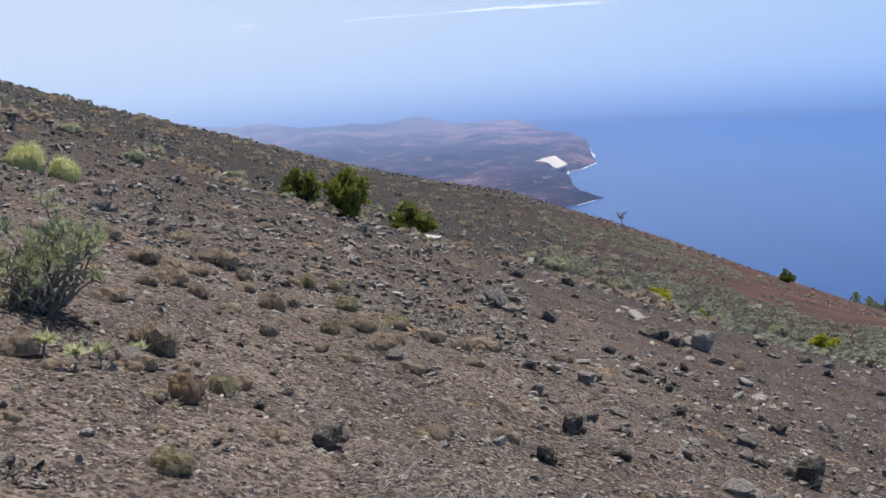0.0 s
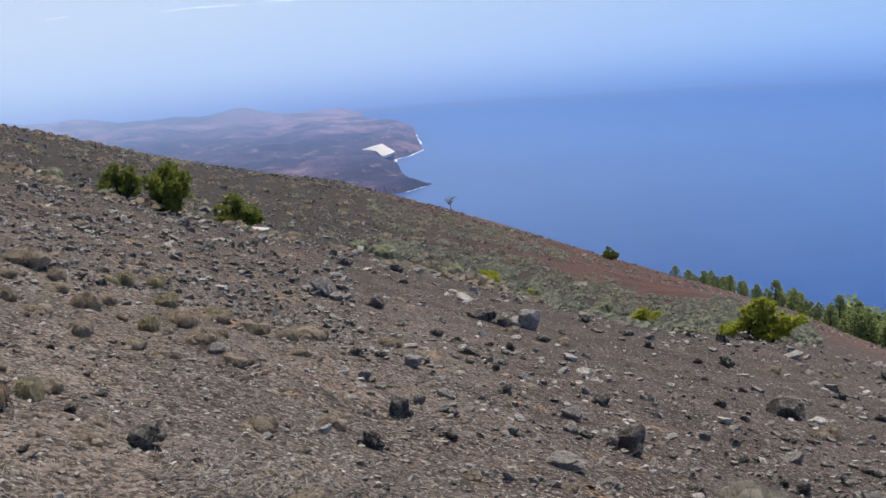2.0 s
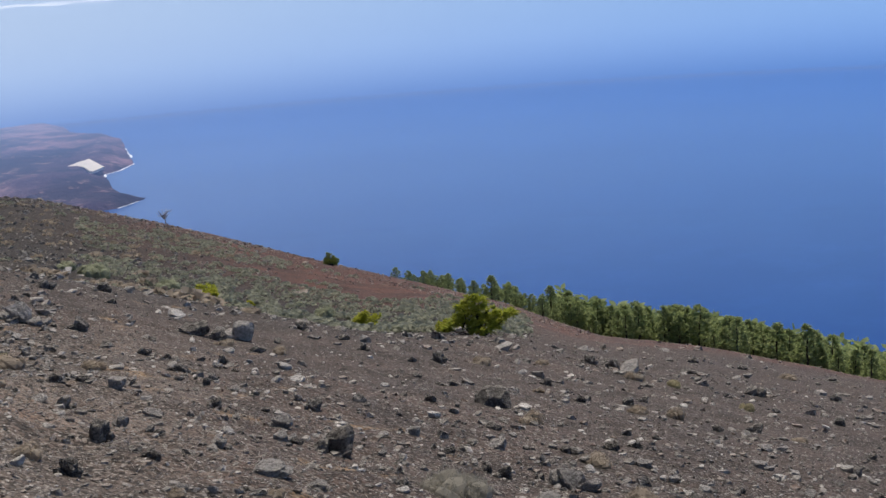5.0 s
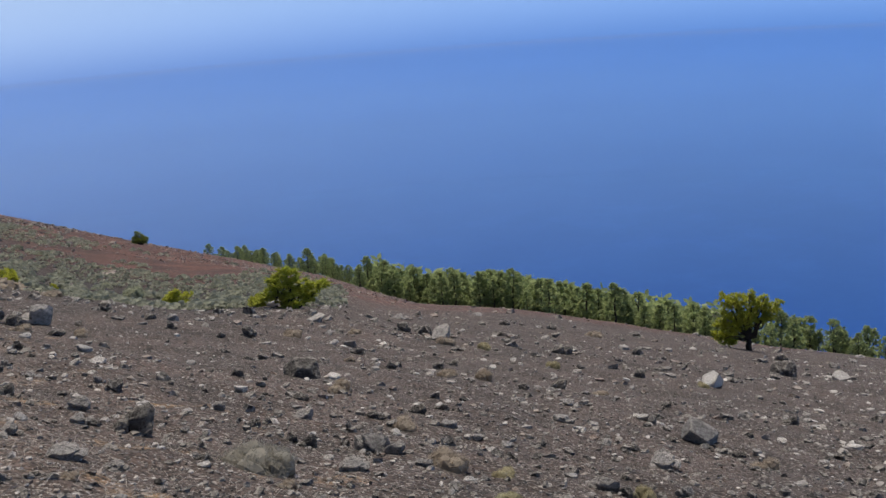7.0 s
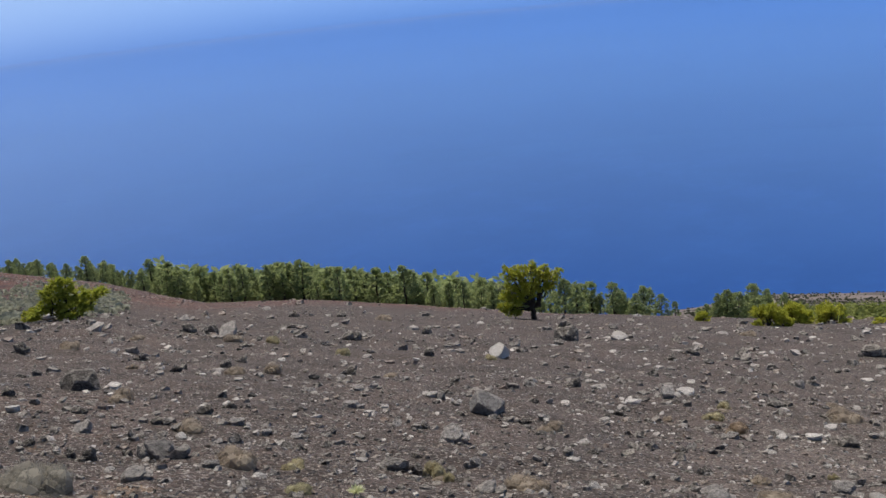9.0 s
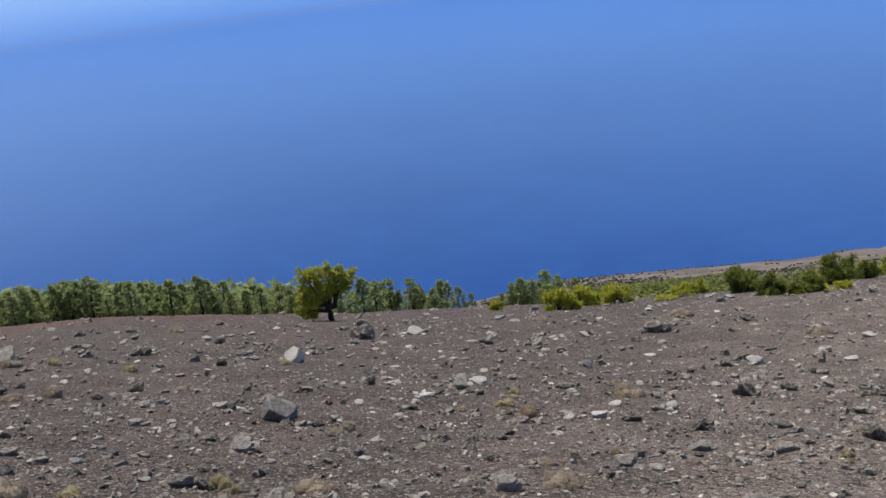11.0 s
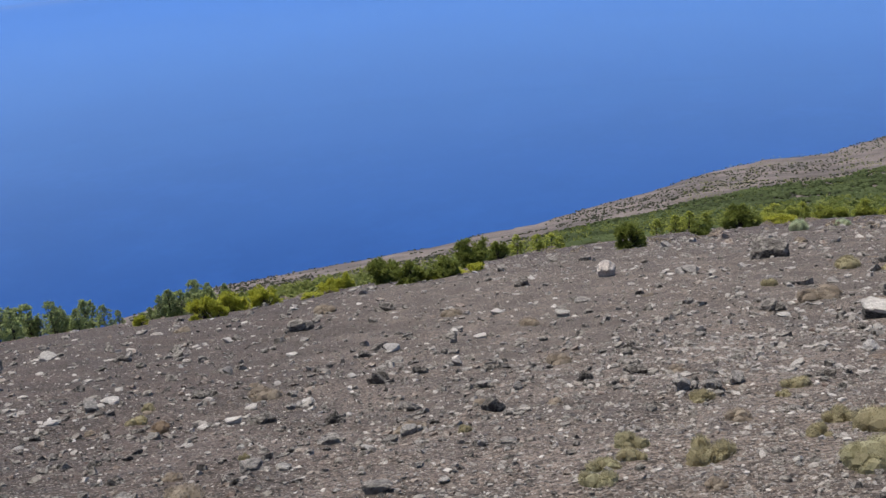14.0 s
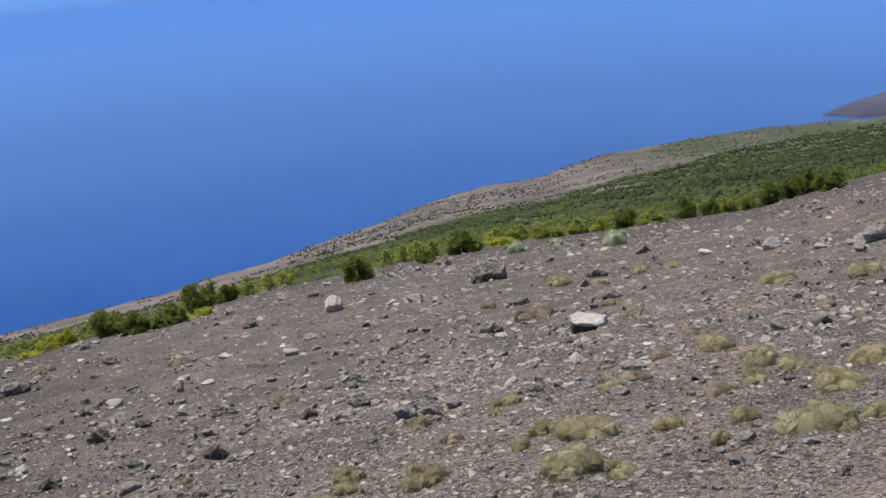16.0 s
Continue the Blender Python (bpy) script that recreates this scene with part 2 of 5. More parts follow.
def sea_water():
    p = Paint("sea_water", 0.20, spec=0.5)
    p.put(p.b.inputs["IOR"], 1.33)
    p.put(p.b.inputs["Sheen Weight"], 0.55)      # added sheen brightens low-angle water, standing in for haze and wave glitter
    p.put(p.b.inputs["Sheen Roughness"], 0.28)
    p.put(p.b.inputs["Sheen Tint"], (0.33, 0.60, 1.0))
    n, streak = p.noise(500.0, 6, 0.65), p.noise(70.0, 5, 0.7)
    base = p.mix(p.ramp(n, 0.3, 0.7), (0.007, 0.041, 0.186), (0.010, 0.052, 0.218))
    p.colour(p.mix(p.calc("MULTIPLY", p.ramp(streak, 0.45, 0.75), 0.25), base, (0.017, 0.074, 0.285)))
    return p.m


def painted_haze(share, near, thick=1.0):
    """A glowing see-through sheet that imitates hazy air over the sea: share of the way to the far horizon, the veil's
    thickness.
    """
    p = Paint("painted_haze", 1.0, spec=0.0)
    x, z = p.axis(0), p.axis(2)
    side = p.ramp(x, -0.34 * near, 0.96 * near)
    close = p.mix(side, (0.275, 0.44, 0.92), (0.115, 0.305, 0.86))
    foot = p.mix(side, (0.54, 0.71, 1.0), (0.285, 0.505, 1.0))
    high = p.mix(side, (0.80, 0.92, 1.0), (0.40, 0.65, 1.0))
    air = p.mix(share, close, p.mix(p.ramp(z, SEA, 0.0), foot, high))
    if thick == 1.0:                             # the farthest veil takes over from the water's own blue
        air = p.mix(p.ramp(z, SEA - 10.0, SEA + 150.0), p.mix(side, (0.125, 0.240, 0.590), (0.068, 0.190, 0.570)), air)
    # upper part, out of view, glows blue for the water to reflect
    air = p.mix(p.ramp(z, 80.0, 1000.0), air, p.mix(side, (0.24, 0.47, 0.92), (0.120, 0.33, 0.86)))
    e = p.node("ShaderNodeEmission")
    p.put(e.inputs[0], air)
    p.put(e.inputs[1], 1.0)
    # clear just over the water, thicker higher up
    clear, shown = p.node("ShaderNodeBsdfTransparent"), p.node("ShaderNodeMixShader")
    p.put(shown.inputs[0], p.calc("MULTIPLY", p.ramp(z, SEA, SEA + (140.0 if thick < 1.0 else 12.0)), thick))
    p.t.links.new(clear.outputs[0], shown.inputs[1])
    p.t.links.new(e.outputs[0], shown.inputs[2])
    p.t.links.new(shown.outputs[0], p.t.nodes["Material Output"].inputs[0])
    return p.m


def glowing_cloud():
    p = Paint("glowing_cloud", 1.0, spec=0.0)
    # the cloud glows by itself instead of being lit by the sun
    e = p.node("ShaderNodeEmission")
    p.put(e.inputs[0], (1.0, 1.0, 1.0))
    p.put(e.inputs[1], 1.7)
    p.t.links.new(e.outputs[0], p.t.nodes["Material Output"].inputs[0])
    return p.m


def hazed_headland_rock():
    p = Paint("hazed_headland_rock", 0.95, spec=0.1)
    n1, n2, n3 = p.noise(420.0, 6, 0.6), p.noise(150.0, 6, 0.65), p.noise(36.0, 5, 0.7)
    # rock tones, with mauve haze and sunlit contrast put into the colour
    base = p.mix(p.ramp(n1, 0.40, 0.58), (0.068, 0.043, 0.058), (0.235, 0.138, 0.150))
    base = p.mix(p.calc("MULTIPLY", p.ramp(n2, 0.47, 0.58), 0.8), base, (0.030, 0.024, 0.032))
    base = p.mix(p.calc("MULTIPLY", p.ramp(n3, 0.55, 0.66), 0.6), base, (0.340, 0.225, 0.205))
    base = p.mix(p.calc("MULTIPLY", p.ramp(p.noise(85.0, 5, 0.6), 0.53, 0.60), 0.75), base, (0.026, 0.022, 0.030))
    p.colour(base).bump(n3, 14.0, 0.9)
    return p.m


def plain(name, colour, rough=0.8):
    p = Paint(name, rough, spec=0.2)
    p.colour(p.mix(p.ramp(p.noise(25.0, 5), 0.3, 0.7), colour, tuple(c * 0.8 for c in colour)))
    return p.m


M_GROUND, M_SEA, M_CLOUD, M_HEAD = cinder(), sea_water(), glowing_cloud(), hazed_headland_rock()
M_LAVA = stone("dark_lava", (0.034, 0.031, 0.029), (0.110, 0.101, 0.093), 0.5, 0.04)
M_CRAG = stone("rough_lava", (0.042, 0.037, 0.034), (0.145, 0.130, 0.117), 0.6, 0.03)
M_GREY = stone("grey_basalt", (0.150, 0.139, 0.131), (0.340, 0.320, 0.304), 0.3, 0.02)
M_PALE = stone("pale_stone", (0.38, 0.355, 0.33), (0.68, 0.645, 0.61), 0.1)
M_WHITE = stone("white_stone", (0.64, 0.60, 0.555), (0.82, 0.785, 0.74), 0.0)
M_PINK = stone("pinkish_stone", (0.36, 0.315, 0.285), (0.62, 0.555, 0.51), 0.2, 0.04)
M_BROWN = stone("brown_scoria", (0.090, 0.062, 0.050), (0.180, 0.128, 0.102), 0.15)
M_REDSTONE = stone("red_scoria", (0.110, 0.058, 0.046), (0.190, 0.096, 0.072), 0.0)
M_PINE = leafy("pine_needles", (0.105, 0.138, 0.030), (0.300, 0.330, 0.078), (0.185, 0.218, 0.048))
M_LIME = leafy("bright_needles", (0.215, 0.258, 0.028), (0.500, 0.505, 0.078), (0.330, 0.365, 0.044))
M_FOREST = leafy("forest_needles", (0.165, 0.212, 0.094), (0.475, 0.528, 0.226), (0.305, 0.358, 0.156))
M_LIMELEAF = leafy("lime_leaves", (0.290, 0.320, 0.034), (0.610, 0.595, 0.100), (0.430, 0.440, 0.056))
# needle green lightened as if in sun, for growth below the brow
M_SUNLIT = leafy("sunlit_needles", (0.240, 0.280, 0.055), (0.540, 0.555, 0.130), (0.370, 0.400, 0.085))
M_YOUNG = leafy("young_needles", (0.120, 0.150, 0.036), (0.290, 0.315, 0.085), (0.190, 0.220, 0.055))
M_DEEP = leafy("deep_forest", (0.060, 0.082, 0.036), (0.092, 0.118, 0.048), (0.076, 0.100, 0.041), 0.9, 55.0)
M_DRY = leafy("dry_twigs", (0.255, 0.208, 0.160), (0.470, 0.398, 0.312), (0.360, 0.300, 0.232))
M_TWIG = leafy("grey_twigs", (0.225, 0.208, 0.172), (0.420, 0.392, 0.330), (0.315, 0.293, 0.245))
M_STRAW = leafy("straw_tuft", (0.290, 0.252, 0.145), (0.520, 0.465, 0.295), (0.395, 0.350, 0.212))
M_OLIVE = leafy("olive_tuft", (0.270, 0.240, 0.142), (0.500, 0.468, 0.295), (0.375, 0.352, 0.208))
M_DULL = leafy("dull_tuft", (0.235, 0.205, 0.130), (0.450, 0.405, 0.270), (0.330, 0.295, 0.185))
M_SAGE = leafy("sage_shrub", (0.265, 0.278, 0.185), (0.470, 0.485, 0.335), (0.360, 0.372, 0.250))
M_MINT = leafy("mint_shrub", (0.360, 0.400, 0.250), (0.600, 0.650, 0.440), (0.470, 0.520, 0.335))
M_YELLOW = leafy("yellow_shrub", (0.500, 0.510, 0.230), (0.760, 0.760, 0.420), (0.630, 0.640, 0.320))
M_SCRUB = leafy("grey_scrub", (0.200, 0.208, 0.155), (0.380, 0.385, 0.300), (0.280, 0.290, 0.220))
M_HEATH = leafy("heath_scrub", (0.085, 0.092, 0.058), (0.165, 0.172, 0.112), (0.122, 0.130, 0.084))
M_RUSTTUFT = leafy("rust_tuft", (0.225, 0.165, 0.112), (0.400, 0.305, 0.210), (0.300, 0.232, 0.155))
M_BARK = bark("dark_bark", (0.020, 0.016, 0.013), (0.070, 0.055, 0.045))
M_DEADWOOD = bark("bleached_wood", (0.24, 0.21, 0.18), (0.42, 0.39, 0.35))
M_SURF, M_SHEET = plain("white_surf", (0.75, 0.80, 0.85)), plain("pale_sheeting", (0.70, 0.63, 0.52))


# ---- mesh helpers ----
def mesh_from(name, verts, faces, material, smooth=False):
    me = bpy.data.meshes.new(name)
    verts, faces = np.asarray(verts, np.float32), np.asarray(faces, np.int32)
    n = faces.shape[1]
    me.vertices.add(len(verts))
    me.vertices.foreach_set("co", verts.ravel())
    me.loops.add(faces.size)
    me.loops.foreach_set("vertex_index", faces.ravel())
    me.polygons.add(len(faces))
    me.polygons.foreach_set("loop_start", np.arange(0, faces.size, n, dtype=np.int32))
    me.polygons.foreach_set("loop_total", np.full(len(faces), n, np.int32))
    me.polygons.foreach_set("use_smooth", np.full(len(faces), smooth))
    me.update(calc_edges=True)
    me.materials.append(material)
    return me


def part(name, me, parent, label=""):
    ob = new(name, me)
    ob.parent = parent
    return tagged(ob, label)


def grid_faces(rows, cols, closed=False):
    i, j = np.meshgrid(np.arange(rows - 1), np.arange(cols if closed else cols - 1), indexing="ij")
    k = (j + 1) % cols
    return np.stack([i * cols + j, i * cols + k, (i + 1) * cols + k, (i + 1) * cols + j], -1).reshape(-1, 4)


# ---- the ground: one sheet, fine on the near slope ----
def build_ground():
    fine = np.arange(-26, 114, 0.33)
    coarse = np.linspace(114, 334, 56)[:-1]
    bearings = np.radians(np.concatenate([fine, coarse]))
    r1 = np.geomspace(0.5, 4.5, 14)[:-1]
    r2 = np.geomspace(4.5, 60, 190)[:-1]
    r3 = np.geomspace(60, 420, 90)[:-1]
    r4 = np.geomspace(420, 1500, 70)
    radii = np.concatenate([r1, r2, r3, r4])
    rr, bb = np.meshgrid(radii, bearings, indexing="ij")
    x, y = rr * np.sin(bb), rr * np.cos(bb)
    verts = np.stack([x, y, height(x, y)], -1).reshape(-1, 3)
    faces = grid_faces(len(radii), len(bearings), True)[:, ::-1]
    verts = np.vstack([verts, [[0, 0, height(0.01, 0.01)]]])
    me = mesh_from("ground", verts, faces, M_GROUND, True)
    ob = tagged(new("ground", me), "dark brown volcanic cinder slope strewn with grit", "ground", kind="structure")
    n = len(bearings)
    cap = mesh_from("ground_underfoot", np.vstack([verts[:n], verts[-1:]]), np.stack([np.arange(n), (np.arange(n) + 1) % n, np.full(n, n)], -1)[:, ::-1], M_GROUND, True)
    tagged(part("ground_underfoot", cap, ob), kind="structure")
    return ob


build_ground()


def build_sea():
    n = 180
    a = np.linspace(0, 2 * math.pi, n, endpoint=False)
    radii = np.array([5.0, 200, 600, 1200, 2000, 3000, 4000, 4950])
    rr, aa = np.meshgrid(radii, a, indexing="ij")
    v = np.stack([rr * np.sin(aa), rr * np.cos(aa), np.full_like(rr, SEA + EYE)], -1).reshape(-1, 3)
    me = mesh_from("sea", v, grid_faces(len(radii), n, True)[:, ::-1], M_SEA)
    tagged(new("water", me), "calm deep blue ocean under haze", "sea", kind="structure")
    # glowing veils made up as distant air, drawn up along the sun's rays so that they throw no shadow on the water
    lean = np.array([math.sin(sb), math.cos(sb)]) / math.tan(sh)
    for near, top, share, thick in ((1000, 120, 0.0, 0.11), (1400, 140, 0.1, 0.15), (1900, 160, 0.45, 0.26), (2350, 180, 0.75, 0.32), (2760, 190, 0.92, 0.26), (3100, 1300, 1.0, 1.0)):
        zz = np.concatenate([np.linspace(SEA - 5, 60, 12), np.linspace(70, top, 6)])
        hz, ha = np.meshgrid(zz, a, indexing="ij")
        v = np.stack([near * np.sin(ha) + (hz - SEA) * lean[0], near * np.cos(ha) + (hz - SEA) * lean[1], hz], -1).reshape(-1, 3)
        me = mesh_from("haze_sheet", v, grid_faces(len(zz), n, True), painted_haze(share, near, thick), True)
        tagged(new("haze_sheet", me), "glowing sheet imitating pale hazy air over the sea", "haze", kind="structure")


build_sea()


# ---- the low headland across the water ----
SHORE = np.array([(9.75, 3.0), (9.7, 6.7), (9.59, 7.3), (9.35, 8.36), (9.2, 7.7), (8.96, 6.84), (8.58, 6.43), (8.02, 6.31), (7.91, 7.15), (7.67, 7.91), (6.88, 7.6), (6.45, 7.3),
                  (6.35, 6.4), (6.17, 5.45), (5.65, 5.05), (5.4, 4.4), (5.3, 3.3), (5.15, 1.8), (5.1, -6.0), (5.02, -34.0), (4.7, -40.0)])
# low cones: bearing, distance, height, width
CONES = ((-0.7, 2980, 34, 52), (-0.7, 2960, 12, 150), (-8.7, 3020, 22, 60), (-4.2, 3080, 12, 110), (-12.5, 3000, 22, 180), (2.5, 2700, 14, 150), (5.2, 2050, 22, 110), (3.6, 2250, 18, 160), (6.9, 2560, 10, 70))


def shore_edge(r):
    dep = np.degrees(np.arctan(-SEA / r))
    return np.interp(-dep, -SHORE[:, 0], SHORE[:, 1]) + 0.2 * fbm(r, r * 0, 110.0, 5, 3, 0.6)


def headland_height(r, b):
    inside = (shore_edge(r) - b) * np.radians(1) * r
    x, y = r * np.sin(np.radians(b)), r * np.cos(np.radians(b))
    h = 13 * fade(0, 45, inside) + 17 * fade(60, 700, inside) + (22 * fbm(x, y, 420, 6, 31, 0.6) - 20 * np.abs(fbm(x, y, 200, 5, 37, 0.6))) * fade(20, 300, inside)
    h = h * (1 - fade(3100, 3400, r))
    for cb, cr, ch, cw in CONES:
        cx, cy = cr * math.sin(radians(cb)), cr * math.cos(radians(cb))
        d = np.hypot(x - cx, y - cy) / cw
        h = h + ch * (0.25 * np.exp(-d * d / 2) + 0.75 * np.clip(1 - d / 1.8, 0, None)) * (inside > 0)
    flat = 1 - fade(150, 240, np.hypot(x - 235.0, y - 2205.0))
    h = h * (1 - flat) + np.minimum(13.0, 13 * fade(0, 45, inside)) * flat
    return np.where(inside > 0, np.maximum(h, 0.6), -8.0)


def build_headland():
    b = np.concatenate([np.arange(-32, -14, 0.4), np.arange(-14, 9.2, 0.1)])
    r = np.geomspace(1640, 3300, 140)
    rr, bb = np.meshgrid(r, b, indexing="ij")
    z = SEA + EYE + headland_height(rr, bb)
    x, y = rr * np.sin(np.radians(bb)), rr * np.cos(np.radians(bb))
    me = mesh_from("headland", np.stack([x, y, z], -1).reshape(-1, 3), grid_faces(len(r), len(b))[:, ::-1], M_HEAD, True)
    tagged(new("headland", me), "low barren volcanic headland running out into the sea", "headland", kind="structure")


build_headland()


def build_surf():
    """Broken lines of foam along the headland's shore."""
    r = np.geomspace(1760, 3050, 420)
    e = shore_edge(r)
    wide = np.clip(fbm(r, r * 0, 60.0, 3, 44) * 1.6 - 0.05, 0.0, 0.5) * 0.15
    a, c = np.radians(e - 0.03), np.radians(e + 0.02 + wide)
    z = np.full_like(r, SEA + EYE + 0.5)
    v = np.stack([np.stack([r * np.sin(a), r * np.cos(a), z], -1), np.stack([r * np.sin(c), r * np.cos(c), z], -1)], 1).reshape(-1, 3)
    k = np.arange(len(r) - 1) * 2
    f = np.stack([k, k + 1, k + 3, k + 2], -1)[(wide > 0.01)[:-1]]
    tagged(new("surf", mesh_from("surf", v, f[:, ::-1], M_SURF)), "broken white surf along the rocky shore", "surf", kind="structure")


build_surf()


def build_sheeting():
    """A pale covered basin near the headland's shore."""
    n = 14
    u, w = np.meshgrid(np.linspace(0, 1, n), np.linspace(0, 1, n), indexing="ij")
    b = (4.8 + 0.5 * w) * (1 - u) + (5.8 + 0.66 * w) * u + 0.05 * np.sin(9 * u)
    e = (7.36 + 0.06 * w) * (1 - u) + (7.14 + 0.46 * w) * u + 0.24 * w * np.sin(np.pi * u) ** 2
    r = (-SEA - 15) / np.tan(np.radians(e))
    z = np.full_like(r, SEA + EYE + 13.8)
    top = np.stack([r * np.sin(np.radians(b)), r * np.cos(np.radians(b)), z], -1).reshape(-1, 3)
    low = top - [0, 0, 4]
    f = grid_faces(n, n)
    rim = np.concatenate([np.arange(n), np.arange(1, n) * n + n - 1, np.arange(n - 2, -1, -1) + n * (n - 1), np.arange(n - 2, 0, -1) * n])
    nxt = np.roll(rim, -1)
    skirt = np.stack([rim, nxt, nxt + n * n, rim + n * n], -1)
    me = mesh_from("covered_basin", np.vstack([top, low]), np.vstack([f, skirt]), M_SHEET)
    tagged(new("covered_basin", me), "pale cream sheeted basin on the dark headland", "basin")


build_sheeting()


def build_cape():
    """A farther cape past the shelf."""
    b = np.arange(101, 116, 0.08)
    r = np.geomspace(1265, 1470, 50)
    rr, bb = np.meshgrid(r, b, indexing="ij")
    x, y = rr * np.sin(np.radians(bb)), rr * np.cos(np.radians(bb))
    h = 11 * np.clip((bb - 104.0) / 3.6, 0, 1) ** 0.9 * (1 - fade(1330, 1450, rr)) * fade(1270, 1300, rr) + 3 * fbm(x, y, 60, 4, 51) * fade(105, 107, bb)
    h = np.where(rr < 1272 + np.clip(bb - 104.0, 0, 5) * 24, h, -4)
    z = SEA + EYE + np.where(h > 0.8, h, -4)
    me = mesh_from("cape", np.stack([x, y, z], -1).reshape(-1, 3), grid_faces(len(r), len(b))[:, ::-1], M_HEAD, True)
    # purple tint of the haze goes into the cape's base colour
    me.materials[0] = plain("hazed_cape_rock", (0.078, 0.072, 0.092), 0.95)
    tagged(new("cape", me), "distant cape tinted purple for haze beyond the wooded shelf", "cape", kind="structure")


build_cape()


def build_cloud():
    """A thin white cloud lying along the horizon."""
    rows = []
    for low, high, mid, thick in ((0.2, 9.5, 2.8, 10.0), (-5.0, 0.4, -1.2, 4.0), (-9.6, -8.2, 0.0, 4.5)):
        s = np.linspace(0, 1, 60)
        b = np.radians(low + (high - low) * s)
        t = thick * np.sin(np.pi * s) ** 0.7 * (0.75 + 0.6 * fbm(s * 30, s * 0, 4.0, 3, 61))
        c = EYE + 6 * fbm(s * 20, s * 0 + low, 9.0, 3, 62) + mid
        x, y = 3060 * np.sin(b), 3060 * np.cos(b)
        v = np.stack([np.stack([x, y, c - t / 2], -1), np.stack([x, y, c + t / 2], -1)], 0).reshape(-1, 3)
        rows.append((v, grid_faces(2, 60)))
    base, vs, fs = 0, [], []
    for v, f in rows:
        vs.append(v), fs.append(f + base)
        base += len(v)
    tagged(new("cloud", mesh_from("cloud", np.vstack(vs), np.vstack(fs), M_CLOUD)), "thin bright cloud streak along the horizon", "cloud", kind="structure")


build_cloud()


# where the single stones and plants stand: x, y, width, height
LAVA_ROCKS_A = [
    (-1.67, 7.29, 0.05, 0.08), (-4.33, 21.79, 0.24, 0.14), (-2.63, 16.90, 0.29, 0.14), (-2.33, 16.03, 0.11, 0.18), (-0.67, 5.52, 0.29, 0.09), (-0.16, 8.15, 0.14, 0.06),
    (-0.31, 21.08, 0.27, 0.14), (0.04, 19.62, 0.18, 0.14), (1.31, 20.84, 0.43, 0.21), (0.68, 9.71, 0.14, 0.10), (0.53, 6.62, 0.17, 0.12), (1.27, 14.29, 0.30, 0.27),
    (0.92, 9.94, 0.12, 0.07), (0.79, 7.51, 0.24, 0.15), (2.50, 23.26, 0.32, 0.24), (2.35, 20.68, 0.15, 0.11), (1.38, 10.30, 0.11, 0.09), (1.83, 12.89, 0.23, 0.11),
    (1.06, 6.98, 0.13, 0.06), (2.09, 12.82, 0.10, 0.09), (2.03, 11.76, 0.26, 0.10), (3.16, 17.18, 0.51, 0.24), (2.18, 11.22, 0.14, 0.10), (3.48, 17.03, 0.27, 0.18),
]
LAVA_ROCKS_B = [
    (1.97, 9.57, 0.16, 0.10), (2.83, 13.45, 0.18, 0.12), (3.81, 15.94, 0.31, 0.14), (12.65, 45.47, 0.41, 0.24), (5.69, 20.28, 0.33, 0.18), (2.42, 8.51, 0.11, 0.08),
    (3.14, 10.58, 0.20, 0.14), (2.60, 8.53, 0.14, 0.19), (6.31, 19.57, 0.25, 0.13), (2.72, 8.44, 0.38, 0.27), (6.22, 18.22, 0.23, 0.15), (6.81, 17.47, 0.19, 0.14),
    (4.95, 11.98, 0.19, 0.10), (7.51, 17.93, 0.31, 0.27), (6.35, 14.60, 0.20, 0.11), (3.93, 8.99, 0.14, 0.08), (4.04, 8.44, 0.12, 0.09), (5.18, 10.74, 0.21, 0.09),
    (4.10, 8.19, 0.18, 0.12), (9.51, 17.74, 0.28, 0.16), (5.61, 9.84, 0.27, 0.08), (8.78, 15.18, 0.19, 0.12), (14.96, 25.64, 0.47, 0.26), (15.39, 25.18, 0.46, 0.41),
]
LAVA_ROCKS_C = [
    (6.51, 10.42, 0.19, 0.14), (10.22, 16.15, 0.34, 0.12), (7.01, 10.72, 0.13, 0.09), (11.11, 16.97, 0.22, 0.13), (10.50, 15.20, 0.23, 0.12), (19.27, 27.18, 0.47, 0.16),
    (24.17, 34.06, 0.44, 0.26), (10.49, 13.90, 0.22, 0.11), (5.98, 7.89, 0.16, 0.09), (26.63, 34.34, 0.46, 0.21), (6.94, 8.71, 0.14, 0.07), (17.41, 21.78, 0.59, 0.29),
    (11.57, 14.35, 0.30, 0.16), (33.28, 36.87, 0.70, 0.26), (21.43, 23.47, 0.39, 0.31), (16.16, 17.47, 0.30, 0.21), (8.32, 8.78, 0.15, 0.08), (6.12, 6.41, 0.18, 0.10),
    (9.78, 8.58, 0.17, 0.09), (11.41, 9.93, 0.14, 0.08), (33.86, 28.96, 0.55, 0.31), (13.64, 11.10, 0.25, 0.16), (22.33, 15.42, 0.39, 0.12),
]
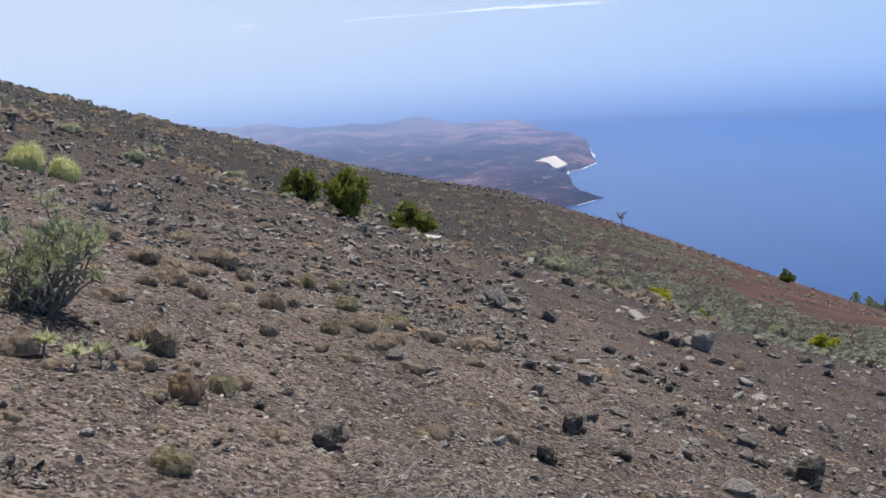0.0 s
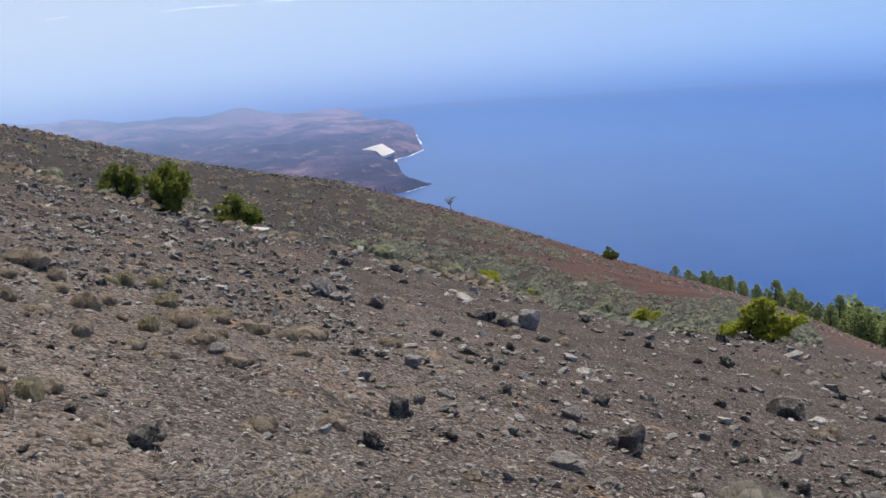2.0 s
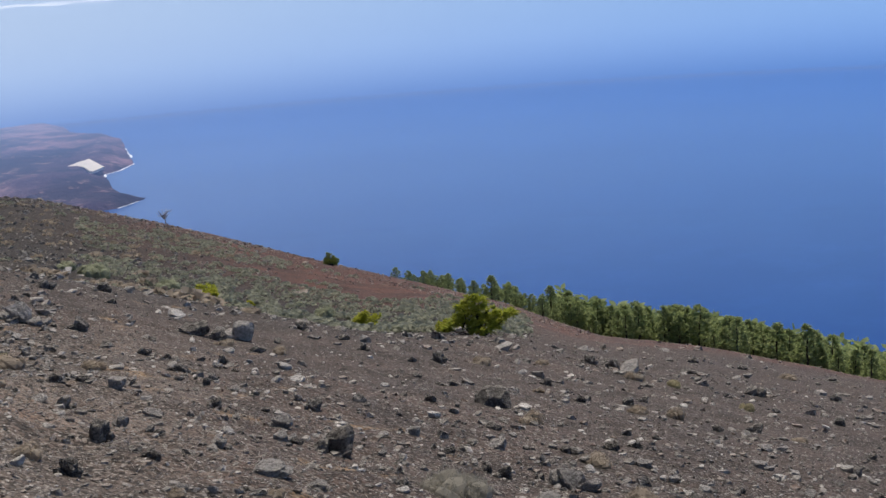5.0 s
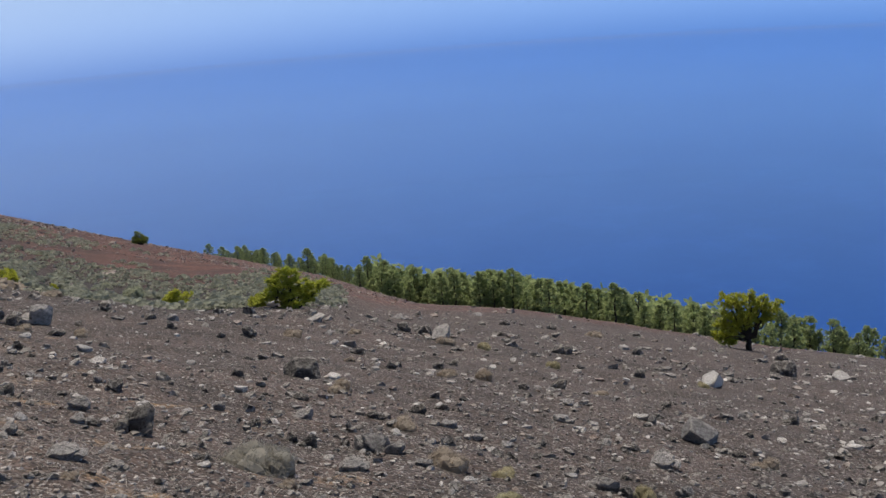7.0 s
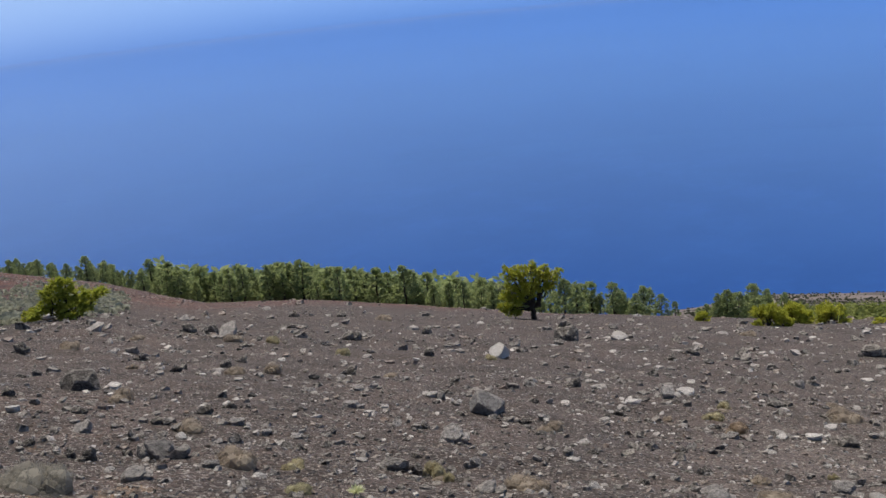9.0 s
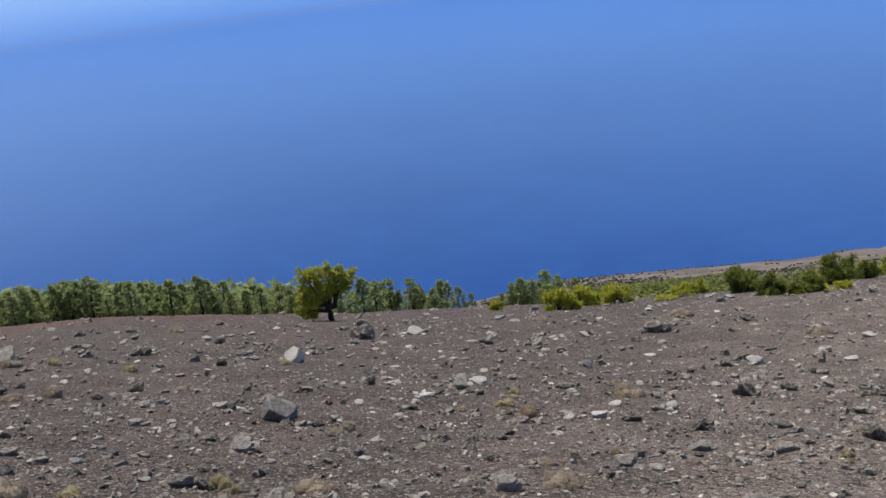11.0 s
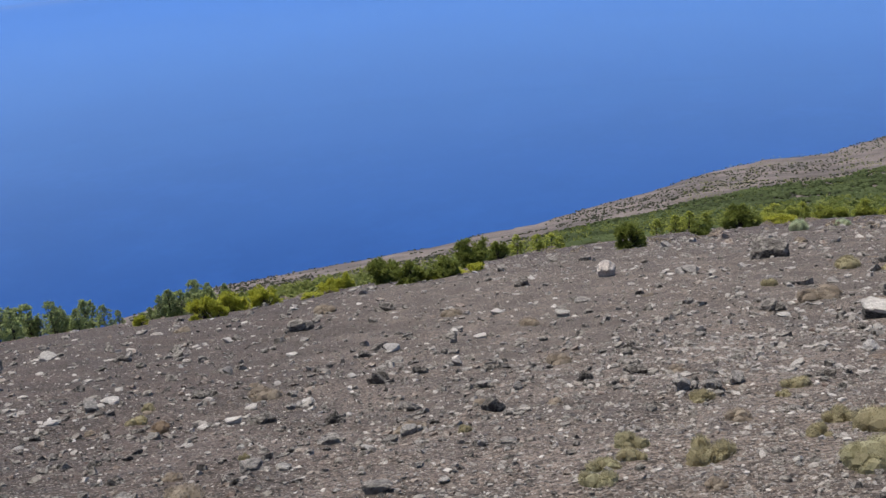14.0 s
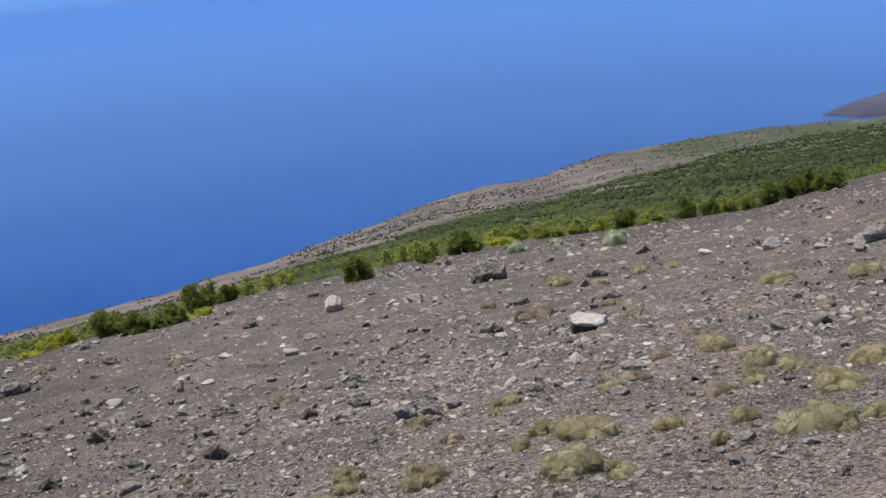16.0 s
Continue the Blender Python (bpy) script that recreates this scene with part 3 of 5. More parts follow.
LAVA_ROCKS_D = [
    (9.41, 6.44, 0.10, 0.06), (24.20, 16.20, 0.52, 0.21), (8.48, 5.16, 0.10, 0.08), (8.61, 5.15, 0.08, 0.07), (14.82, 8.13, 0.24, 0.09), (12.32, 5.73, 0.39, 0.10),
    (27.96, 12.91, 0.87, 0.38), (8.13, 3.70, 0.09, 0.06), (9.65, 3.97, 0.09, 0.05), (20.63, 7.86, 0.35, 0.20), (11.79, 4.49, 0.27, 0.20), (30.93, 11.43, 0.68, 0.23),
    (15.66, 5.47, 0.44, 0.26), (16.37, 5.09, 0.24, 0.15), (20.38, 6.05, 0.29, 0.10), (11.28, 3.08, 0.12, 0.06), (16.55, 4.00, 0.24, 0.11), (35.15, 8.20, 0.57, 0.31),
    (11.63, 2.53, 0.31, 0.21), (13.85, 1.94, 0.23, 0.16), (18.03, 2.02, 0.25, 0.14), (12.88, 1.38, 0.11, 0.08), (14.42, 1.38, 0.33, 0.13), (11.14, 0.66, 0.17, 0.08),
]
LAVA_ROCKS_E = [
    (23.00, -0.08, 0.55, 0.24), (12.73, -0.92, 0.22, 0.11), (18.05, -1.55, 0.22, 0.11), (32.98, -2.86, 0.79, 0.34), (26.62, -2.88, 0.55, 0.27),
]
LAVA_ROCKS = LAVA_ROCKS_A + LAVA_ROCKS_B + LAVA_ROCKS_C + LAVA_ROCKS_D + LAVA_ROCKS_E
GREY_ROCKS_A = [
    (-1.67, 4.08, 0.05, 0.04), (-3.76, 12.79, 0.30, 0.15), (-0.39, 8.42, 0.17, 0.10), (0.61, 14.21, 0.34, 0.27), (0.83, 14.06, 0.27, 0.12), (1.00, 15.86, 0.29, 0.11),
    (0.71, 8.93, 0.16, 0.13), (1.16, 9.80, 0.21, 0.13), (1.01, 8.17, 0.12, 0.09), (1.20, 8.10, 0.09, 0.05), (1.37, 8.96, 0.19, 0.06), (1.14, 6.35, 0.09, 0.06),
    (1.66, 9.02, 0.07, 0.05), (2.33, 11.47, 0.10, 0.11), (1.32, 6.29, 0.09, 0.07), (1.67, 7.79, 0.14, 0.10), (2.43, 11.04, 0.12, 0.06), (3.85, 17.28, 0.46, 0.34),
    (2.64, 11.55, 0.12, 0.05), (3.20, 13.62, 0.10, 0.07), (1.84, 6.97, 0.26, 0.12), (2.44, 9.17, 0.24, 0.12), (2.32, 8.60, 0.19, 0.10), (3.07, 10.85, 0.12, 0.10),
]
GREY_ROCKS_B = [
    (2.10, 6.86, 0.18, 0.08), (3.11, 8.49, 0.10, 0.05), (3.88, 9.76, 0.15, 0.09), (4.65, 9.56, 0.27, 0.11), (11.75, 23.96, 0.65, 0.23), (3.98, 7.11, 0.23, 0.11),
    (4.59, 8.02, 0.34, 0.18), (21.47, 37.27, 0.60, 0.21), (5.68, 9.45, 0.20, 0.12), (4.74, 7.76, 0.27, 0.15), (14.45, 22.84, 0.66, 0.33), (4.67, 7.28, 0.19, 0.07),
    (6.23, 9.43, 0.25, 0.10), (6.29, 8.86, 0.14, 0.07), (6.38, 8.48, 0.14, 0.07), (8.99, 11.94, 0.19, 0.08), (8.60, 10.43, 0.29, 0.09), (9.78, 11.80, 0.22, 0.07), (10.12, 11.90, 0.26, 0.08),
    (8.14, 9.10, 0.16, 0.08), (6.05, 6.59, 0.27, 0.13), (10.28, 10.65, 0.17, 0.15), (8.56, 8.57, 0.20, 0.09), (8.08, 8.00, 0.31, 0.19), (6.84, 6.47, 0.17, 0.10),
]
GREY_ROCKS_C = [
    (6.22, 5.60, 0.25, 0.09), (10.19, 8.66, 0.17, 0.10), (11.62, 9.83, 0.14, 0.09), (14.16, 9.70, 0.31, 0.19), (7.80, 4.76, 0.10, 0.05), (11.51, 6.81, 0.24, 0.12),
    (7.87, 4.59, 0.24, 0.08), (7.32, 4.15, 0.23, 0.18), (19.30, 10.28, 0.27, 0.16), (8.78, 3.87, 0.28, 0.07), (13.55, 5.89, 0.19, 0.10), (10.27, 3.82, 0.29, 0.13),
    (19.38, 6.71, 0.35, 0.14), (12.84, 3.99, 0.29, 0.14), (10.16, 3.15, 0.17, 0.09), (7.83, 2.27, 0.28, 0.10), (10.44, 3.00, 0.23, 0.12), (17.19, 4.77, 0.25, 0.12),
    (8.57, 2.24, 0.11, 0.05), (14.26, 3.34, 0.30, 0.13), (9.40, 1.95, 0.12, 0.08), (13.45, 2.74, 0.15, 0.11), (11.37, 2.27, 0.12, 0.10), (15.89, 3.07, 0.23, 0.10),
]
GREY_ROCKS_D = [
    (9.43, 1.71, 0.17, 0.06), (28.32, 4.83, 0.44, 0.18), (33.89, 2.75, 0.70, 0.26), (25.37, 1.80, 0.22, 0.18), (11.99, 0.46, 0.25, 0.23), (12.11, 0.20, 0.25, 0.23),
    (12.39, 0.02, 0.21, 0.23), (10.45, -0.64, 0.16, 0.07), (11.30, -1.75, 0.27, 0.12), (13.66, -2.17, 0.37, 0.12), (31.90, -7.81, 0.59, 0.36), (15.03, -4.13, 0.34, 0.19),
    (18.89, -5.33, 0.30, 0.14), (7.63, -2.23, 0.18, 0.07), (14.89, -4.65, 0.31, 0.21), (26.98, -8.69, 0.34, 0.23), (28.92, -9.60, 0.91, 0.46),
]
GREY_ROCKS = GREY_ROCKS_A + GREY_ROCKS_B + GREY_ROCKS_C + GREY_ROCKS_D
PALE_ROCKS_A = [
    (-1.57, 4.70, 0.07, 0.03), (-0.39, 43.14, 0.69, 0.15), (0.26, 6.65, 0.11, 0.06), (0.52, 8.95, 0.13, 0.04), (3.38, 20.09, 0.31, 0.14), (1.82, 8.34, 0.12, 0.09),
    (3.60, 13.50, 0.20, 0.12), (3.48, 12.42, 0.18, 0.05), (3.23, 9.91, 0.09, 0.05), (2.73, 6.94, 0.10, 0.04), (4.63, 11.07, 0.15, 0.11), (14.38, 32.95, 0.37, 0.22),
    (9.42, 18.50, 0.18, 0.13), (6.60, 12.78, 0.19, 0.13), (5.42, 9.05, 0.12, 0.07), (4.87, 6.85, 0.09, 0.04), (6.00, 8.22, 0.11, 0.04), (8.37, 9.85, 0.12, 0.07),
    (6.09, 7.10, 0.12, 0.04), (10.22, 10.75, 0.16, 0.15), (7.90, 6.20, 0.13, 0.04), (8.84, 6.85, 0.12, 0.06), (26.42, 20.26, 0.50, 0.26), (6.93, 5.13, 0.11, 0.06),
]
PALE_ROCKS_B = [
    (12.91, 9.33, 0.23, 0.06), (14.93, 9.82, 0.30, 0.11), (27.81, 15.14, 0.34, 0.16), (12.11, 6.43, 0.14, 0.07), (12.23, 6.06, 0.20, 0.09), (22.10, 10.24, 0.26, 0.10),
    (13.86, 5.84, 0.20, 0.11), (8.88, 3.64, 0.14, 0.06), (16.28, 6.21, 0.17, 0.07), (21.31, 7.50, 0.36, 0.22), (9.69, 3.19, 0.12, 0.05), (27.86, 7.05, 0.39, 0.12),
    (7.97, 1.83, 0.09, 0.04), (25.54, 4.80, 0.36, 0.22), (14.23, -0.63, 0.20, 0.06), (8.03, -0.68, 0.07, 0.04), (17.93, -1.76, 0.15, 0.11), (15.04, -1.50, 0.25, 0.13),
    (34.54, -6.35, 0.43, 0.32), (7.52, -1.69, 0.06, 0.03), (29.52, -8.44, 0.37, 0.18),
]
PALE_ROCKS = PALE_ROCKS_A + PALE_ROCKS_B
DRY_TUFTS_A = [
    (-2.26, 5.75, 0.19, 0.13), (-2.28, 7.65, 0.19, 0.11), (-1.76, 6.60, 0.26, 0.26), (-2.32, 8.78, 0.14, 0.09), (-2.31, 9.46, 0.29, 0.16), (-2.82, 12.27, 0.23, 0.11),
    (-1.95, 8.95, 0.15, 0.11), (-2.22, 10.19, 0.16, 0.09), (-2.24, 10.98, 0.38, 0.17), (-1.91, 10.75, 0.15, 0.13), (-1.30, 8.15, 0.14, 0.15), (-1.47, 9.51, 0.20, 0.15),
    (-1.37, 9.93, 0.12, 0.19), (-1.18, 9.25, 0.10, 0.06), (-0.72, 9.63, 0.20, 0.13), (-0.53, 8.71, 0.24, 0.10), (0.10, 10.16, 0.16, 0.16), (1.17, 11.48, 0.20, 0.12),
    (4.26, 16.31, 0.23, 0.13), (8.71, 18.85, 0.33, 0.14), (6.12, 11.65, 0.26, 0.21), (11.84, 22.35, 0.26, 0.13), (5.66, 9.36, 0.28, 0.12),
]
DRY_TUFTS_B = [
    (14.11, 22.09, 0.37, 0.23), (9.60, 14.75, 0.28, 0.16), (4.96, 7.34, 0.29, 0.16), (10.38, 14.93, 0.26, 0.19), (6.53, 5.50, 0.29, 0.13), (9.58, 7.97, 0.27, 0.11),
    (7.68, 3.91, 0.28, 0.14), (14.49, 6.84, 0.40, 0.14), (33.36, 14.63, 0.58, 0.32), (28.32, 8.45, 0.42, 0.19), (10.98, 3.18, 0.20, 0.10), (24.47, 5.30, 0.40, 0.19),
    (16.75, 2.91, 0.36, 0.12), (9.88, -0.20, 0.20, 0.10), (24.42, -0.99, 0.63, 0.23), (12.46, -2.01, 0.30, 0.15), (14.06, -2.52, 0.24, 0.13), (16.45, -3.21, 0.23, 0.14),
    (10.55, -2.67, 0.25, 0.11),
]
DRY_TUFTS = DRY_TUFTS_A + DRY_TUFTS_B
STRAW_TUFTS_A = [
    (-1.45, 11.44, 0.23, 0.14), (-1.21, 12.19, 0.25, 0.14), (-0.94, 10.73, 0.26, 0.15), (-0.51, 10.71, 0.26, 0.15), (0.32, 11.12, 0.20, 0.16), (14.54, 21.08, 0.36, 0.20),
    (5.33, 7.03, 0.20, 0.10), (14.13, 17.87, 0.32, 0.20), (6.23, 6.34, 0.23, 0.15), (6.21, 6.07, 0.13, 0.13), (17.41, 16.77, 0.33, 0.15), (12.88, 7.93, 0.27, 0.08),
    (13.96, 8.45, 0.24, 0.12), (9.40, 4.32, 0.11, 0.08), (10.20, 2.38, 0.15, 0.09), (8.29, 0.48, 0.21, 0.10), (11.61, 0.29, 0.26, 0.16), (28.09, 0.15, 0.39, 0.24),
    (8.43, -0.05, 0.38, 0.22), (11.32, -0.51, 0.17, 0.08), (11.96, -0.61, 0.29, 0.14), (32.28, -1.82, 0.66, 0.39), (31.03, -2.81, 0.43, 0.21), (8.82, -0.83, 0.21, 0.09),
]
STRAW_TUFTS_B = [
    (9.48, -0.97, 0.29, 0.14), (24.36, -2.58, 0.37, 0.20), (31.95, -4.05, 0.49, 0.27), (9.13, -1.34, 0.43, 0.17), (32.76, -5.12, 0.51, 0.25), (9.04, -1.96, 0.28, 0.12),
    (14.08, -3.16, 0.43, 0.24), (10.01, -3.54, 0.42, 0.16), (11.20, -4.20, 0.43, 0.20),
]
STRAW_TUFTS = STRAW_TUFTS_A + STRAW_TUFTS_B
OLIVE_TUFTS_A = [
    (-1.14, 4.41, 0.16, 0.09), (-1.22, 6.00, 0.19, 0.14), (-0.94, 8.98, 0.18, 0.20), (4.76, 6.14, 0.20, 0.09), (8.07, 0.65, 0.22, 0.08), (7.59, 0.61, 0.20, 0.12),
    (8.80, 0.55, 0.29, 0.15), (7.78, -1.14, 0.42, 0.16), (11.61, -1.72, 0.29, 0.09), (7.59, -1.45, 0.23, 0.10), (23.05, -5.95, 0.64, 0.24), (8.09, -2.17, 0.17, 0.14),
    (11.14, -3.07, 0.34, 0.15), (12.16, -3.37, 0.42, 0.29), (8.93, -2.54, 0.21, 0.15), (11.37, -3.46, 0.29, 0.16), (21.29, -7.15, 0.60, 0.30), (8.18, -2.91, 0.56, 0.25),
    (8.38, -3.36, 0.20, 0.23),
]
OLIVE_TUFTS = OLIVE_TUFTS_A
RUST_TUFTS_A = [
    (-1.37, 5.69, 0.18, 0.16), (-0.42, 9.49, 0.11, 0.13), (12.28, 7.19, 0.31, 0.16),
]
RUST_TUFTS = RUST_TUFTS_A
SAGE_SHRUBS = [
    (-5.44, 15.33, 0.48, 0.34), (-5.08, 15.56, 0.40, 0.34), (-8.57, 27.02, 0.50, 0.25), (-8.57, 48.62, 0.88, 0.44), (-6.52, 24.71, 0.50, 0.20),
    (-10.42, 42.70, 0.65, 0.30), (3.69, 49.19, 0.74, 0.35), (4.65, 47.84, 1.21, 0.48), (7.49, 47.75, 0.98, 0.59), (13.95, 47.16, 0.90, 0.50),
    (14.34, 52.55, 0.44, 0.22), (53.92, -5.15, 1.10, 0.88), (62.80, -0.27, 0.96, 0.64), (70.74, -2.73, 0.94, 0.43),
]
ROSETTES = [
    (-2.11, 5.83, 0.14, 0.14), (-1.90, 5.66, 0.11, 0.15), (-1.83, 5.84, 0.09, 0.14), (-1.72, 6.19, 0.08, 0.12), (4.86, 5.60, 0.11, 0.09),
]
GREEN_SHRUBS = [
    (-5.44, 45.14, 1.70, 1.50), (-2.47, 29.90, 1.10, 1.35), (-1.30, 45.56, 1.60, 1.45), (57.20, 7.90, 1.76, 1.60), (75.30, 6.25, 1.45, 1.00),
    (98.28, 4.82, 3.04, 2.50), (60.57, 23.20, 1.92, 1.74), (49.01, 17.37, 1.26, 1.26), (49.98, 16.06, 1.69, 1.12),
    (68.66, 19.97, 2.30, 2.26), (81.63, 21.99, 1.81, 1.58), (163.51, -15.18, 3.14, 3.32), (168.27, -28.43, 2.66, 3.17), (154.46, 0.91, 2.16, 1.61), (35.11, 115.09, 1.46, 1.46),
]
LIME_SHRUBS = [
    (9.01, 47.58, 1.10, 0.78), (10.79, 47.47, 0.40, 0.30), (15.19, 44.76, 1.11, 0.82), (13.94, 33.32, 0.56, 0.48), (46.02, 26.02, 0.86, 0.86), (45.29, 26.45, 1.42, 1.30), (51.53, 28.56, 1.43, 1.25),
    (54.00, 29.50, 1.30, 1.20), (54.20, 27.91, 1.64, 1.32), (50.96, 23.48, 1.06, 0.45), (61.98, 27.60, 1.37, 1.00), (72.00, 31.50, 1.00, 1.00),
    (75.00, 32.20, 1.15, 1.40), (50.47, 14.50, 0.98, 0.49), (50.43, 15.61, 1.27, 0.42), (49.26, 16.27, 0.83, 0.35), (49.99, 33.17, 0.81, 0.65),
    (101.57, 1.68, 2.61, 1.04),
]
DARK_SHRUBS = [
    (167.05, -24.65, 2.88, 3.76), (171.50, -37.84, 3.60, 4.20), (174.46, -41.83, 3.15, 3.84), (176.58, -44.84, 2.66, 3.99), (177.58, -46.32, 1.93, 3.01), (110.72, -30.66, 2.89, 2.53),
]
BROW_SHRUBS = [
    (156.67, -2.60, 2.79, 2.14), (158.12, -5.04, 1.88, 1.67), (159.87, -8.11, 2.60, 2.70), (161.81, -11.76, 3.36, 2.67),
    (165.09, -19.18, 3.24, 2.70), (169.14, -31.34, 2.53, 2.91), (169.95, -34.26, 2.29, 2.89), (152.35, 4.05, 3.16, 1.53),
]
SLAB = (19.80, -1.91, 0.70, 0.31)


# ---- shapes ----
def ico(level):
    bm = bmesh.new()
    bmesh.ops.create_icosphere(bm, subdivisions=level, radius=1.0)
    v = np.array([p.co[:] for p in bm.verts])
    f = np.array([[q.index for q in p.verts] for p in bm.faces])
    bm.free()
    return v, f


ICO = {k: ico(k) for k in (1, 2, 3, 4)}


def crags(p, rng, size, sharp=True):
    """Broken relief at the points p, about -1 to 1."""
    at = rng.uniform(-40, 40, 3)
    if sharp:
        return np.array([noise.ridged_multi_fractal(Vector(q / size + at), 0.8, 2.1, 4, 1.0, 2.0) for q in p]) - 1.0
    return np.array([noise.fractal(Vector(q / size + at), 0.7, 2.1, 4) for q in p])


def rock_shape(rng, level=2, planes=14, knobs=0.06, flat=1.0):
    """A broken stone, 1 wide and 1 high: a ball cut by planes, with a sloping top, and pitted where it is lava."""
    v, f = ICO[level]
    n = np.vstack([np.eye(3), -np.eye(3)]) + rng.normal(0, 0.45, (6, 3))
    n[2] = (rng.normal(0, 0.28), rng.normal(-0.32, 0.22), 1.0)
    n = np.vstack([n, rng.normal(size=(planes, 3))])
    n /= np.linalg.norm(n, axis=1)[:, None]
    h = np.concatenate([rng.uniform(0.5, 0.8, 6), rng.uniform(0.66, 1.0, planes)])
    h[2] = rng.uniform(0.34, 0.52)
    d = v @ n.T
    r = 0.93 * np.where(d > 0.05, h / np.maximum(d, 0.05), 9).min(1).clip(0, 1.15) + 0.05
    if level > 2:
        r = r * (1 + knobs * (0.9 * crags(v, rng, 0.55) + 0.5 * crags(v, rng, 0.22)) + 0.4 * knobs * crags(v, rng, 0.8, False))
    p = v * r[:, None]
    p[:, 2] *= flat
    lo, hi = p.min(0), p.max(0)
    p = (p - (lo + hi) / 2) / (hi[0] - lo[0])
    p[:, 2] -= p[:, 2].min()
    p[:, 2] /= p[:, 2].max()
    return p, f


def rock_pile(rng, level, planes, knobs, flat, lumps):
    """A stone broken into a few lumps that lie against one another, 1 wide and 1 high."""
    vs, fs, base = [], [], 0
    for k in range(lumps):
        v, f = rock_shape(rng, level, planes, knobs, flat)
        s = 1.0 if k == 0 else rng.uniform(0.35, 0.8)
        a = rng.uniform(-0.9, 0.9)
        v = v * [s, s, s * rng.uniform(0.75, 1.0)]
        v[:, :2] = v[:, :2] @ np.array([[math.cos(a), math.sin(a)], [-math.sin(a), math.cos(a)]])
        vs.append(v + (np.array([rng.choice((-1, 1)) * rng.uniform(0.35, 0.65), rng.uniform(-0.35, 0.2), 0]) if k else 0)), fs.append(f + base)
        base += len(v)
    v = np.vstack(vs)
    lo, hi = v.min(0), v.max(0)
    v[:, :2] = (v[:, :2] - (lo + hi)[:2] / 2) / (hi[0] - lo[0])
    v[:, 2] = (v[:, 2] - lo[2]) / (hi[2] - lo[2])
    return v, np.vstack(fs)


def pebble_shape(rng):
    """A small worn stone, about 1 wide."""
    v, f = ICO[1]
    v = v * rng.uniform(0.75, 1.2, (len(v), 1)) * 0.5 + rng.normal(0, 0.04, v.shape)
    v[:, 2] = (v[:, 2] - v[:, 2].min()).clip(0, 0.75)
    return v, f


def chip_shape(rng):
    """A broken chip of stone, about 1 wide."""
    v = np.array([(a, b, c) for a in (-0.5, 0.5) for b in (-0.5, 0.5) for c in (0.0, 1.0)]) * 1.0
    v += rng.uniform(-0.16, 0.16, v.shape)
    v[v[:, 2] > 0.5, :2] *= rng.uniform(0.45, 0.95)
    v[v[:, 2] > 0.5, 2] += (v[v[:, 2] > 0.5, :2] @ rng.normal(0, 0.16, 2))
    q = np.array([(0, 1, 3, 2), (4, 6, 7, 5), (0, 4, 5, 1), (2, 3, 7, 6), (1, 5, 7, 3)])
    return v, np.concatenate([q[:, [0, 1, 2]], q[:, [0, 2, 3]]])


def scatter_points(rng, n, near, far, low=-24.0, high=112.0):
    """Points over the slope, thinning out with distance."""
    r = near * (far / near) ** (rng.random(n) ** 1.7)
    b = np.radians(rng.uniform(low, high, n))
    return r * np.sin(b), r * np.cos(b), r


def turned(rng, n):
    """n random turns, mostly about the upright axis."""
    a, t = rng.uniform(0, 2 * np.pi, n), rng.normal(0, 0.3, n)
    u = rng.uniform(0, 2 * np.pi, n)
    ca, sa, z, o = np.cos(a), np.sin(a), np.zeros(n), np.ones(n)
    spin = np.stack([ca, -sa, z, sa, ca, z, z, z, o], -1).reshape(n, 3, 3)
    kx, ky = np.cos(u) * t, np.sin(u) * t
    tip = np.stack([o, z, ky, z, o, -kx, -ky, kx, o], -1).reshape(n, 3, 3)
    return tip @ spin


